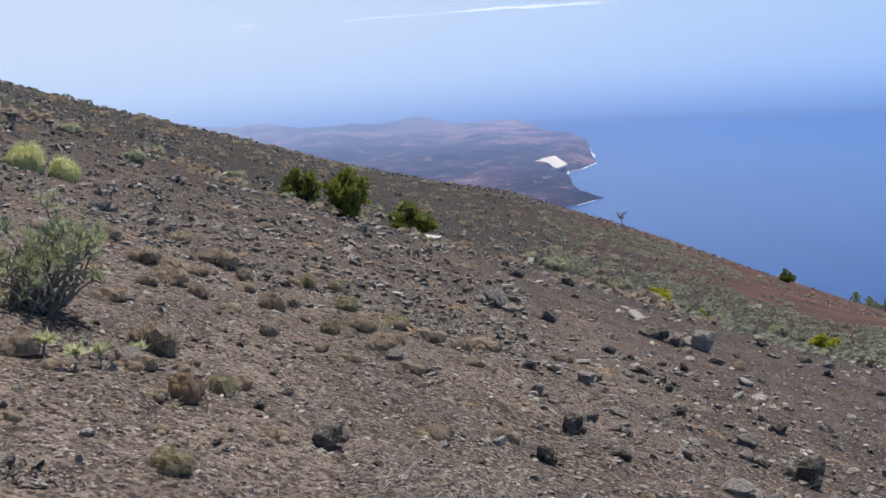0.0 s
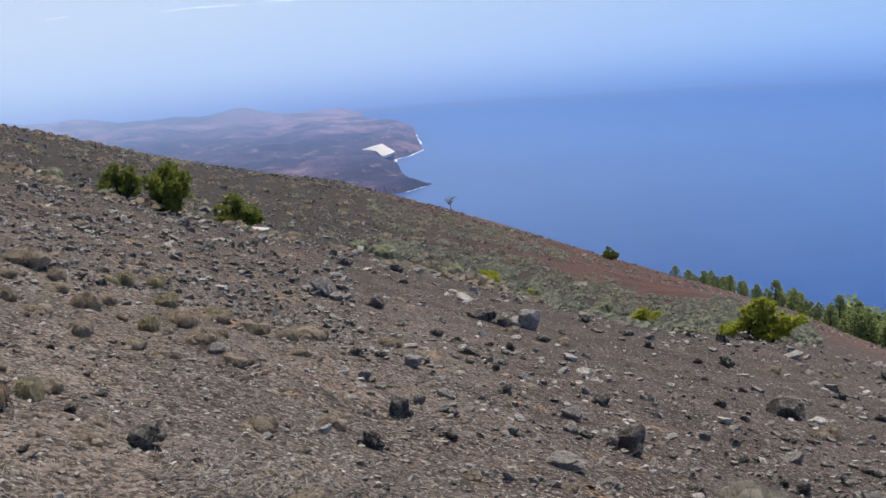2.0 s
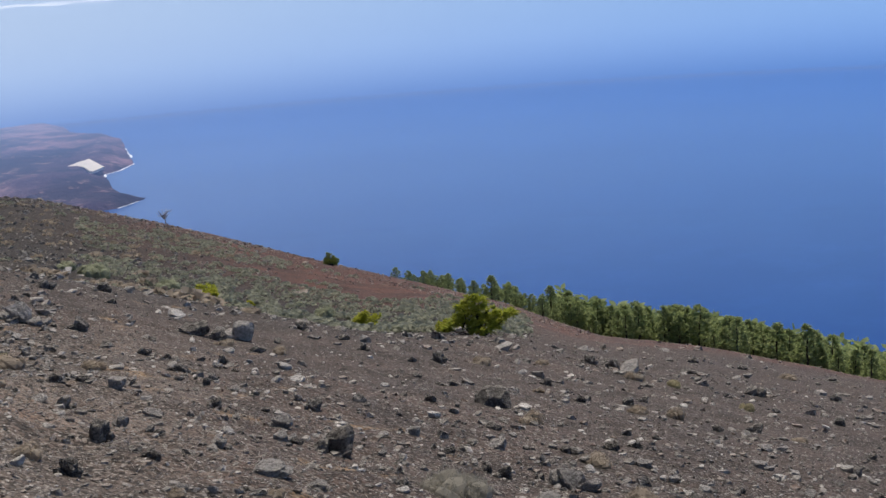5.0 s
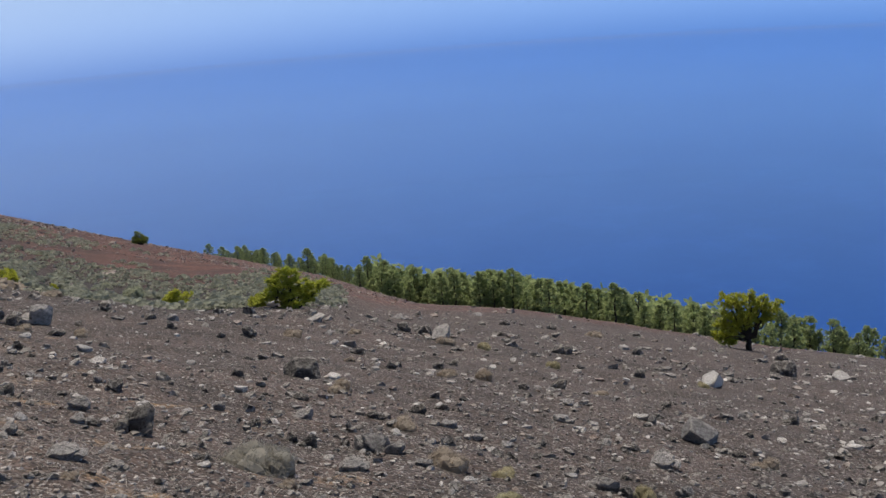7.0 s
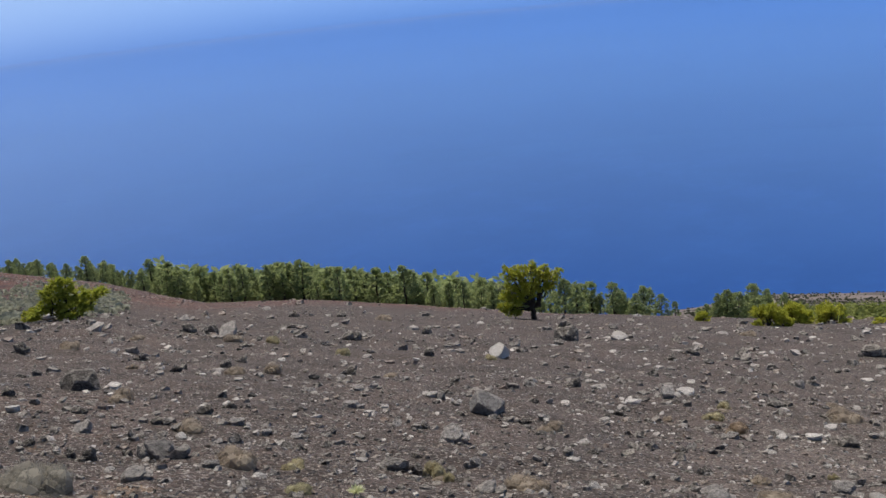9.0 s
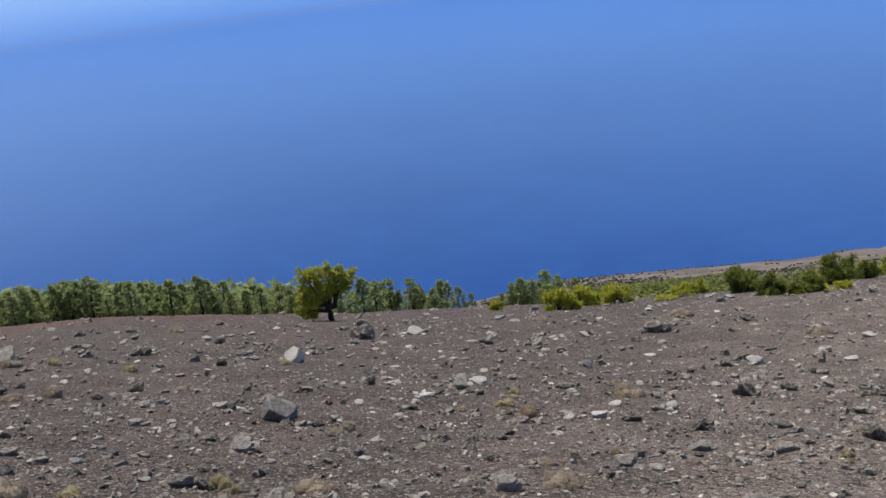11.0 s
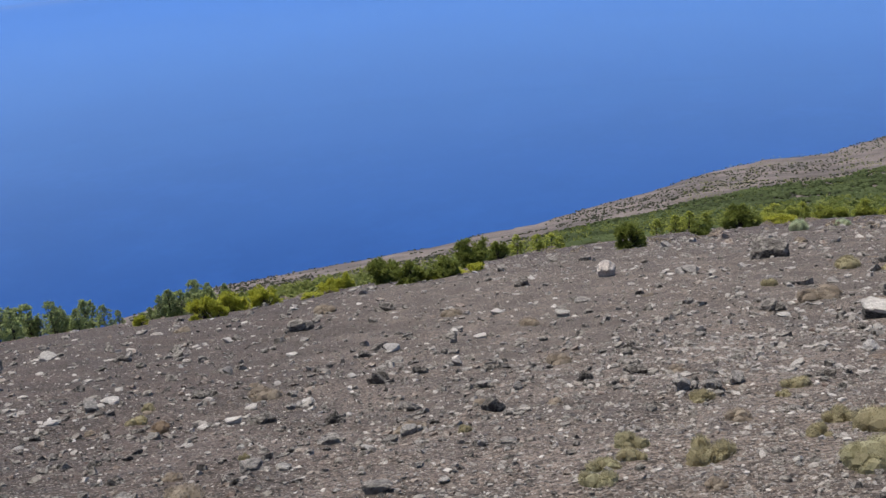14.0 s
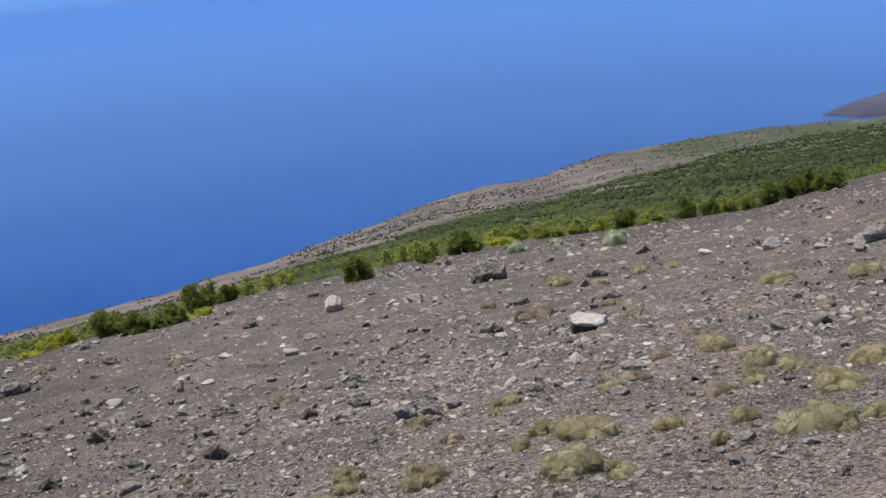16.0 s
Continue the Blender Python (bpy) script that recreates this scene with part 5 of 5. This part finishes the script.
litter(81, 14000, -24, 14, 4.2, 10, M_DEADWOOD, "dead_twigs", "bleached dead twigs strewn on the soil", 0.06)
litter(82, 7000, 86, 112, 6, 13, M_DEADWOOD, "dead_stalks", "bleached dead stalks strewn on the soil", 0.035)
litter(83, 3000, 88, 112, 6, 14, M_DRY, "dry_grass", "thin dry grass on the soil", 0.03)
litter(84, 4000, -24, 8, 4.2, 12, M_DRY, "dry_stalks", "thin dry brown stalks on the soil", 0.07)


def tube(points, radii, sides=6):
    p, rr = np.asarray(points, float), np.asarray(radii, float)
    t = np.gradient(p, axis=0)
    t /= np.linalg.norm(t, axis=1)[:, None] + 1e-9
    a = np.cross(t, [0.3, 0.9, 0.12])
    a /= np.linalg.norm(a, axis=1)[:, None]
    b = np.cross(t, a)
    ang = np.linspace(0, 2 * np.pi, sides, endpoint=False)
    v = p[:, None] + rr[:, None, None] * (a[:, None] * np.cos(ang)[None, :, None] + b[:, None] * np.sin(ang)[None, :, None])
    q = grid_faces(len(p), sides, True)
    f = np.concatenate([q[:, [0, 1, 2]], q[:, [0, 2, 3]]])
    return v.reshape(-1, 3), f


def joined(pieces):
    base, vs, fs = 0, [], []
    for v, f in pieces:
        vs.append(v), fs.append(f + base)
        base += len(v)
    return np.vstack(vs), np.vstack(fs)


def limb(rng, a, b, r0, r1, n=6, wob=0.06):
    s = np.linspace(0, 1, n)[:, None]
    p = np.asarray(a) * (1 - s) + np.asarray(b) * s
    p[1:-1] += rng.normal(0, wob, (n - 2, 3)) * np.linalg.norm(np.asarray(b) - np.asarray(a))
    return tube(p, np.linspace(r0, r1, n))


def sprays(rng, centres, outward, per, reach, width):
    """Bunches of needles about each centre, pointing outward and up."""
    k = np.repeat(np.arange(len(centres)), per)
    d = rng.normal(size=(len(k), 3)) * 0.75 + outward[k] * 0.9 + [0, 0, 0.35]
    d /= np.linalg.norm(d, axis=1)[:, None]
    root = centres[k] + rng.normal(0, 0.12, (len(k), 3)) * reach
    return spikes(rng, root, d, reach * rng.uniform(0.6, 1.3, len(k)), width)


def bush_meshes(kind, rng, leaf, lobes, per=12, open_foot=0.05):
    """A bush 1 wide and 1 high: lobes are (x, y, z, radius)."""
    wood, crown_c, crown_o = [], [], []
    for x, y, z, rad in lobes:
        wood.append(limb(rng, (x * 0.15, y * 0.15, -0.04), (x, y, z), 0.022, 0.008))
        n = max(12, int(120 * (rad / 0.3) ** 2))
        d = rng.normal(size=(n, 3))
        d /= np.linalg.norm(d, axis=1)[:, None]
        c = np.array([x, y, z]) + d * rad * rng.uniform(0.55, 1.0, (n, 1)) * [1, 1, 0.9]
        ok = c[:, 2] > open_foot * rng.uniform(0.2, 1.2, n)
        crown_c.append(c[ok]), crown_o.append(d[ok])
    v, f = sprays(rng, np.vstack(crown_c), np.vstack(crown_o), per, 0.10, 0.027)
    size = np.array([2 * np.percentile(np.abs(v[:, 0]), 98), 2 * np.percentile(np.abs(v[:, 0]), 98), np.percentile(v[:, 2], 99)])
    v = v / size
    wood = [(a / size, b) for a, b in wood]
    return [mesh_from("stem", *a, M_BARK) for a in wood], mesh_from(kind + "_foliage", v, f, leaf)


def random_lobes(rng, n):
    rows = []
    for k in range(n):
        a, q = rng.uniform(0, 6.28), 0.42 * math.sqrt(rng.random())
        rows.append((q * math.cos(a), q * math.sin(a), rng.uniform(0.08, 0.85) * (1.0 - q * 1.1), rng.uniform(0.07, 0.19)))
    return rows


def bushes(kind, rows, label, leaf, group, seed):
    rng = np.random.default_rng(seed)
    kinds = [bush_meshes(kind, rng, leaf, random_lobes(rng, 22)) for _ in range(5)]
    for k, (x, y, w, h) in enumerate(rows):
        h = h - 0.12 * w
        ob = tagged(new(kind), label, "shrub", group)
        for a in kinds[k % 5][0]:
            part("stem", a, ob)
        part("foliage", kinds[k % 5][1], ob)
        ob.matrix_basis = pose(x, y, float(height(x, y)) - 0.03, 0, 0, rng.uniform(0, 360)) @ Matrix.Diagonal((w, w, h, 1))


bushes("green_shrub", GREEN_SHRUBS, "dense dark green resinous shrub on the slope", M_PINE, "green shrubs", 91)
bushes("lime_shrub", LIME_SHRUBS, "bright yellow-green low shrub on the slope", M_LIMELEAF, "lime shrubs", 92)
bushes("dark_shrub", DARK_SHRUBS, "tall dark green shrub at the edge of the slope", M_PINE, "dark shrubs", 90)
bushes("brow_shrub", BROW_SHRUBS, "bushy light green young pine below the brow", M_SUNLIT, "brow shrubs", 89)


def young_pine(x, y, w, h):
    """A sprawling young pine, wider than high, with low bright side shoots."""
    rng = np.random.default_rng(93)
    lobes = [(-0.15, 0.0, 0.66, 0.17), (0.02, 0.05, 0.82, 0.12), (0.16, 0.0, 0.6, 0.15), (-0.3, 0.02, 0.42, 0.15), (0.05, -0.1, 0.3, 0.2), (0.34, 0.0, 0.5, 0.12),
             (0.46, 0.03, 0.52, 0.09), (-0.44, 0.0, 0.3, 0.1), (-0.1, 0.12, 0.4, 0.18), (-0.08, 0.0, 0.95, 0.07), (-0.25, 0.0, 0.78, 0.08), (0.24, 0.05, 0.26, 0.13)]
    a, b = bush_meshes("young_pine", rng, M_LIME, lobes, 15)
    ob = tagged(new("young_pine"), "sprawling young pine with bright green shoots", "tree")
    for c in a:
        part("stem", c, ob)
    part("foliage", b, ob)
    ob.matrix_basis = pose(x, y, float(height(x, y)) - 0.05, 0, 0, -math.degrees(math.atan2(x, y))) @ Matrix.Diagonal((w, w, h, 1))


young_pine(14.35, 31.38, 2.15, 1.33)


def flared_tree(x, y, w, h):
    """The lone tree at the brow: a dark leaning trunk and a crown that widens upward."""
    rng = np.random.default_rng(94)
    wood = [limb(rng, (0.0, 0, -0.04), (0.03, 0, 0.3), 0.05, 0.036)]
    lobes = [(-0.30, 0.02, 0.84, 0.12), (-0.14, 0.0, 0.86, 0.13), (0.03, 0.0, 0.84, 0.14), (0.2, 0.04, 0.78, 0.14), (0.34, 0.0, 0.74, 0.11), (0.44, 0.0, 0.82, 0.06), (-0.34, 0.0, 0.97, 0.04),
             (0.06, 0.0, 0.98, 0.05), (0.24, 0.0, 0.91, 0.05), (-0.2, 0.05, 0.66, 0.16), (0.0, -0.05, 0.62, 0.16), (0.18, 0.03, 0.58, 0.14), (0.31, 0.03, 0.6, 0.1), (-0.36, 0.0, 0.46, 0.12),
             (-0.22, 0.0, 0.42, 0.15), (-0.32, -0.02, 0.2, 0.12), (-0.4, 0.03, 0.26, 0.1), (-0.24, 0.05, 0.16, 0.11), (-0.04, 0.05, 0.46, 0.12)]
    cs, os = [], []
    for a, b, c, rad in lobes:
        wood.append(limb(rng, (0.04, 0, 0.22), (a, b, c), 0.02, 0.006))
        n = int(125 * (rad / 0.2) ** 2)
        d = rng.normal(size=(n, 3))
        d /= np.linalg.norm(d, axis=1)[:, None]
        cs.append(np.array([a, b, c]) + d * rad * rng.uniform(0.4, 1.0, (n, 1)) * [1, 1, 0.8]), os.append(d)
    twigs = [limb(rng, (-0.2, 0, 0.5), (-0.46 - 0.04 * k, 0.03 * k, 0.5 + 0.07 * k), 0.008, 0.003) for k in range(4)]
    v, f = sprays(rng, np.vstack(cs), np.vstack(os), 16, 0.05, 0.017)
    ob = tagged(new("brow_tree"), "lone wind-shaped tree with dark trunk and yellow-green crown", "tree")
    trunk = part("trunk", mesh_from("trunk", *wood[0], M_BARK), ob)
    for a in wood[1:]:
        part("limb", mesh_from("limb", *a, M_BARK), trunk)
    for a in twigs:
        part("twig", mesh_from("twig", *a, M_DEADWOOD), trunk, "bare dead twig")
    part("crown", mesh_from("crown", v, f, M_LIMELEAF), ob)
    ob.matrix_basis = pose(x, y, float(height(x, y)) - 0.05, 0, 0, -math.degrees(math.atan2(x, y))) @ Matrix.Diagonal((w, w, h, 1))


flared_tree(40.77, 37.16, 3.4, 3.05)


def dead_tree(x, y, s):
    rng = np.random.default_rng(95)
    wood = [limb(rng, (0.05, 0, -0.05), (0, 0, 0.5), 0.03, 0.022)]
    for k in range(14):
        a, q = rng.uniform(0, 6.28), rng.uniform(0.2, 0.6)
        wood.append(limb(rng, (0, 0, rng.uniform(0.3, 0.5)), (q * math.cos(a), q * math.sin(a), rng.uniform(0.6, 1.0)), 0.022, 0.007))
    ob = tagged(new("bare_tree"), "small bare pale tree on the ridge crest", "tree")
    trunk = part("trunk", mesh_from("trunk", *wood[0], M_DEADWOOD), ob)
    for a in wood[1:]:
        part("limb", mesh_from("limb", *a, M_DEADWOOD), trunk)
    ob.matrix_basis = pose(x, y, float(height(x, y))) @ Matrix.Diagonal((s, s, s, 1))


dead_tree(27.6, 174.0, 2.5)


def spurge_bush(x, y, w, h):
    """The grey bush near the start: bare forked stems with narrow leaves at the tips."""
    rng = np.random.default_rng(96)
    stems, cs, os = [], [], []
    for k in range(46):
        a, q = rng.uniform(0, 6.28), 0.5 * math.sqrt(rng.random())
        tip = np.array([q * math.cos(a), q * math.sin(a), rng.uniform(0.25, 1.0) * (1.05 - q * 0.7)])
        wood = [limb(rng, (tip[0] * 0.25, tip[1] * 0.25, -0.03), tip, 0.016, 0.008, 6, 0.08)]
        for j in range(5):
            end = tip + rng.normal(0, 0.07, 3) + [0, 0, 0.05]
            wood.append(limb(rng, tip, end, 0.008, 0.005, 4, 0.05))
            if tip[0] > -0.1 or tip[2] < 0.5 or j == 0:
                cs.append(end), os.append(np.array([0, 0, 1.0]))
        stems.append(joined(wood))
    v, f = sprays(rng, np.array(cs), np.array(os), 15, 0.10, 0.016)
    ob = tagged(new("spurge_bush"), "grey-stemmed spurge bush with narrow green leaf tips", "shrub")
    grey = bark("grey_stems", (0.16, 0.145, 0.125), (0.36, 0.33, 0.29))
    for a in stems:
        part("stem", mesh_from("stem", *a, grey), ob)
    part("foliage", mesh_from("foliage", v, f, leafy("spurge_leaves", (0.250, 0.275, 0.165), (0.510, 0.540, 0.340), (0.370, 0.400, 0.240))), ob)
    ob.matrix_basis = pose(x, y, float(height(x, y)) - 0.02) @ Matrix.Diagonal((w, w, h, 1))


spurge_bush(-2.48, 6.88, 0.76, 0.63)


def rosettes():
    """Small succulents: a bare stem with a cup of pale leaves on top."""
    rng = np.random.default_rng(97)
    leaf = leafy("succulent_leaves", (0.480, 0.500, 0.270), (0.720, 0.730, 0.480), (0.600, 0.620, 0.370), 0.45)
    for x, y, w, h in ROSETTES:
        ob = tagged(new("succulent"), "pale green rosette succulent on a short stem", "succulent", "rosette succulents")
        part("stem", mesh_from("stem", *limb(rng, (0, 0, -0.05), (0.05, 0, 0.7), 0.05, 0.04), M_DEADWOOD), ob)
        n = 64
        d = dome(rng, n, 0.1)
        v, f = blades(rng, np.tile([0.05, 0, 0.68], (n, 1)), d, rng.uniform(0.32, 0.62, n), 0.13, -0.12)
        part("rosette", mesh_from("rosette", v, f, leaf), ob)
        ob.matrix_basis = pose(x, y, float(height(x, y))) @ Matrix.Diagonal((w * 1.4, w * 1.4, h * 0.85, 1))


rosettes()


# ---- pine woods ----
def pine_meshes(seed, clumps=150, per=8):
    """A young island pine 1 high: straight trunk and an uneven cone of bunched needles, open between its limbs."""
    rng = np.random.default_rng(seed)
    trunk = limb(rng, (0, 0, -0.05), (rng.normal(0, 0.01), rng.normal(0, 0.01), 0.97), 0.022, 0.004, 7, 0.008)
    fat, foot, blunt = rng.uniform(0.20, 0.30), rng.uniform(0.03, 0.14), rng.uniform(0.5, 0.8)
    s = rng.random(clumps) ** 1.15
    a = rng.uniform(0, 6.28, clumps)
    limbs = np.floor(s * 9) / 9                   # limbs stand in whorls
    wave = 1 + 0.28 * np.sin(3 * a + 40 * limbs) + 0.2 * np.sin(5 * a - 23 * limbs)
    reach = fat * (1 - s) ** blunt * np.minimum(1.0, 0.6 + 2.5 * s) * wave * rng.uniform(0.45, 1.0, clumps) + 0.012
    out = np.stack([np.cos(a), np.sin(a), np.full(clumps, 0.45)], -1)
    cs = np.stack([reach * np.cos(a), reach * np.sin(a), foot + (0.97 - foot) * s + 0.25 * reach], -1)
    v, f = sprays(rng, cs, out, per, 0.062, 0.036)
    wood = [limb(rng, (0, 0, c[2] - 0.05), c, 0.006, 0.003, 3, 0.02) for c in cs[::12]]
    return mesh_from("trunk", *joined([trunk] + wood), M_BARK), mesh_from("crown", v, f, M_FOREST), (v, f)


PINES = [pine_meshes(100 + k) for k in range(9)]
# copies of the crowns in the lightened, sunlit green
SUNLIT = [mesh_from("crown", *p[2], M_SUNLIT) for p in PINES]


def wood_spots(seed, n, low, high, near, far, gap=0.0):
    rng = np.random.default_rng(seed)
    b, r = rng.uniform(low, high, n), near + (far - near) * rng.random(n) ** 0.8
    x, y = r * np.sin(np.radians(b)), r * np.cos(np.radians(b))
    keep = fbm(x, y, 22.0, 2, seed) > gap
    return x[keep], y[keep], rng


def build_edge_pines():
    rows = []
    for seed, n, low, high, near, far, gap, tall in ((201, 150, 27.5, 46, 200, 236, -0.4, 6.8), (207, 24, 25, 27.5, 215, 250, -0.5, 4.6), (202, 36, 20.0, 25, 222, 255, -0.5, 3.6),
                                                      (203, 20, 46, 51, 190, 225, -0.4, 6.0), (204, 15, 51.5, 53.4, 190, 215, -0.5, 5.6), (205, 10, 58.3, 60.5, 185, 215, -0.5, 5.5)):
        x, y, rng = wood_spots(seed, n, low, high, near, far, gap)
        rows += [(a, b, tall * rng.uniform(0.55, 1.25)) for a, b in zip(x, y)]
    rng = np.random.default_rng(208)
    for b in rng.uniform(73, 91, 30):            # the first row below the brow, towards the shelf
        r = np.interp(b, BROW[:, 0], BROW[:, 2]) * rng.uniform(1.02, 1.12)
        rows.append((r * math.sin(radians(b)), r * math.cos(radians(b)), rng.uniform(1.6, 3.0)))
    for b, r, h in ((49.0, 150, 5.6), (53.95, 190, 5.2), (54.65, 188, 3.9), (54.3, 190, 2.2), (55.9, 150, 2.4), (56.3, 155, 3.0), (56.84, 150, 4.4), (57.1, 158, 4.5), (57.33, 150, 5.0), (57.62, 156, 4.6), (57.89, 150, 4.6), (58.33, 152, 4.3), (58.7, 150, 3.7)):
        rows.append((r * math.sin(radians(b)), r * math.cos(radians(b)), h))
    rng = np.random.default_rng(206)
    for k, (x, y, h) in enumerate(rows):
        ob = tagged(new("pine_tree"), "young green pine at the edge of the wood", "tree", "pines along the wood's edge")
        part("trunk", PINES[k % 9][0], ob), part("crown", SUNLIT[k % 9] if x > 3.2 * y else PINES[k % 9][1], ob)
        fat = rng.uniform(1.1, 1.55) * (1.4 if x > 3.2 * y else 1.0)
        ob.matrix_basis = pose(x, y, float(height(x, y)) - 0.1, 0, 0, rng.uniform(0, 360)) @ Matrix.Diagonal((h * fat, h * fat, h, 1))


build_edge_pines()


def plain_pine(rng, pieces=64):
    """A small pine for the far woods, 1 high."""
    d = rng.normal(size=(pieces, 3))
    d /= np.linalg.norm(d, axis=1)[:, None]
    z = 0.08 + 0.9 * rng.random(pieces) ** 1.2
    q = 0.27 * (1 - z) ** 0.7 * np.sqrt(rng.random(pieces)) + 0.01
    a = rng.uniform(0, 6.28, pieces)
    c = np.stack([q * np.cos(a), q * np.sin(a), z], -1)
    out = np.stack([np.cos(a), np.sin(a), np.full(pieces, 0.5)], -1)
    out /= np.linalg.norm(out, axis=1)[:, None]
    return blades(rng, c, (out + d * 0.5), 0.15 if pieces < 45 else 0.12, 0.10 if pieces < 45 else 0.07, 0.0)


def blob_pine(rng, sides=4):
    """A small rounded cone with an uneven skin, for dense far woods, 1 high."""
    ring = [(0.0, 0.26), (0.4, 0.33), (0.82, 0.19)]
    a = np.linspace(0, 2 * np.pi, sides, endpoint=False)
    v = [np.array([q * math.cos(t) * rng.uniform(0.6, 1.35), q * math.sin(t) * rng.uniform(0.6, 1.35), z + rng.normal(0, 0.05)]) for z, q in ring for t in a]
    v.append(np.array([rng.normal(0, 0.03), rng.normal(0, 0.03), 1.0]))
    q = grid_faces(3, sides, True)
    top = [(2 * sides + k, 2 * sides + (k + 1) % sides, 3 * sides) for k in range(sides)]
    return np.array(v), np.concatenate([q[:, [0, 1, 2]], q[:, [0, 2, 3]], np.array(top)])


def build_far_wood(name, label, spots, tall, spread, seed, material, pieces=64):
    rng = np.random.default_rng(seed)
    x, y = spots
    shapes = [plain_pine(rng, pieces) if pieces else blob_pine(rng) for _ in range(10)]
    vs, fs, base = [], [], 0
    kinds, z = rng.integers(0, 10, len(x)), height(x, y)
    h = tall * rng.uniform(0.6, 1.25, len(x))
    wide = h * rng.uniform(0.8, 1.4, len(x)) * spread
    for k, (v, f) in enumerate(shapes):
        i = np.where(kinds == k)[0]
        w = v[None] * np.stack([wide[i], wide[i], h[i]], -1)[:, None, :] + np.stack([x[i], y[i], z[i]], -1)[:, None, :]
        vs.append(w.reshape(-1, 3))
        fs.append((f[None] + (base + np.arange(len(i)) * len(v))[:, None, None]).reshape(-1, 3))
        base += len(i) * len(v)
    tagged(new(name, mesh_from(name, np.vstack(vs), np.vstack(fs), material)), label, "woods", kind="stuff")


sx, sy, _ = wood_spots(211, 1500, 28, 46, 228, 370, -0.45)
build_far_wood("pine_wood", "dense young pine wood behind the brow", (sx, sy), 6.8, 1.25, 212, M_FOREST, 40)


def shelf_spots(seed, n, low, high, s0, s1, gap, size, rising=False):
    """Spots on the wide shelf, by their share of the way from the brow to its far rim."""
    rng = np.random.default_rng(seed)
    b = rng.uniform(low, high, n)
    rc = np.interp(b, BROW[:, 0], BROW[:, 2])
    rh = 0.86 * -SEA / np.tan(np.radians(-np.interp(b, COAST[:, 0], COAST[:, 1])))
    s = s0 + (s1 - s0) * rng.random(n) ** 1.3
    if rising:                                   # the wood climbs further along the shelf
        s = s * np.interp(b, (78, 86, 94, 97, 102, 107), (0.5, 0.56, 0.6, 0.66, 0.8, 0.9))
    r = 1.25 * rc + (rh - 1.25 * rc) * s
    x, y = r * np.sin(np.radians(b)), r * np.cos(np.radians(b))
    keep = (fbm(x, y, size, 3, seed) > gap) & ~((b > 101.2) & (b < 104.6) & (s < 0.05))      # a bare gravel tongue
    return x[keep], y[keep]


build_far_wood("shelf_wood", "wide green pine wood on the shelf below", shelf_spots(221, 16000, 77, 113, 0.0, 0.95, -0.5, 60, True), 1.25, 3.0, 222, M_DEEP, 0)
build_far_wood("near_shelf_wood", "bright young pines below the brow", shelf_spots(223, 550, 74, 113, 0.0, 0.07, -0.3, 40), 3.8, 1.1, 224, M_YOUNG, 52)
build_far_wood("shelf_scrub", "green scrub on the shelf below the brow", shelf_spots(225, 900, 60, 84, 0.02, 0.5, -0.1, 40), 2.4, 1.6, 226, M_YOUNG, 30)
build_far_wood("upper_scrub", "thinning olive scrub above the wood", shelf_spots(227, 2600, 84, 113, 0.4, 1.0, -0.2, 60), 1.7, 1.6, 228, M_YOUNG, 12)
build_far_wood("hill_scrub", "dark dots of scrub on the pale hill", shelf_spots(229, 12000, 55, 106, 0.25, 1.0, -0.15, 45), 0.8, 2.0, 230, M_HEATH, 0)
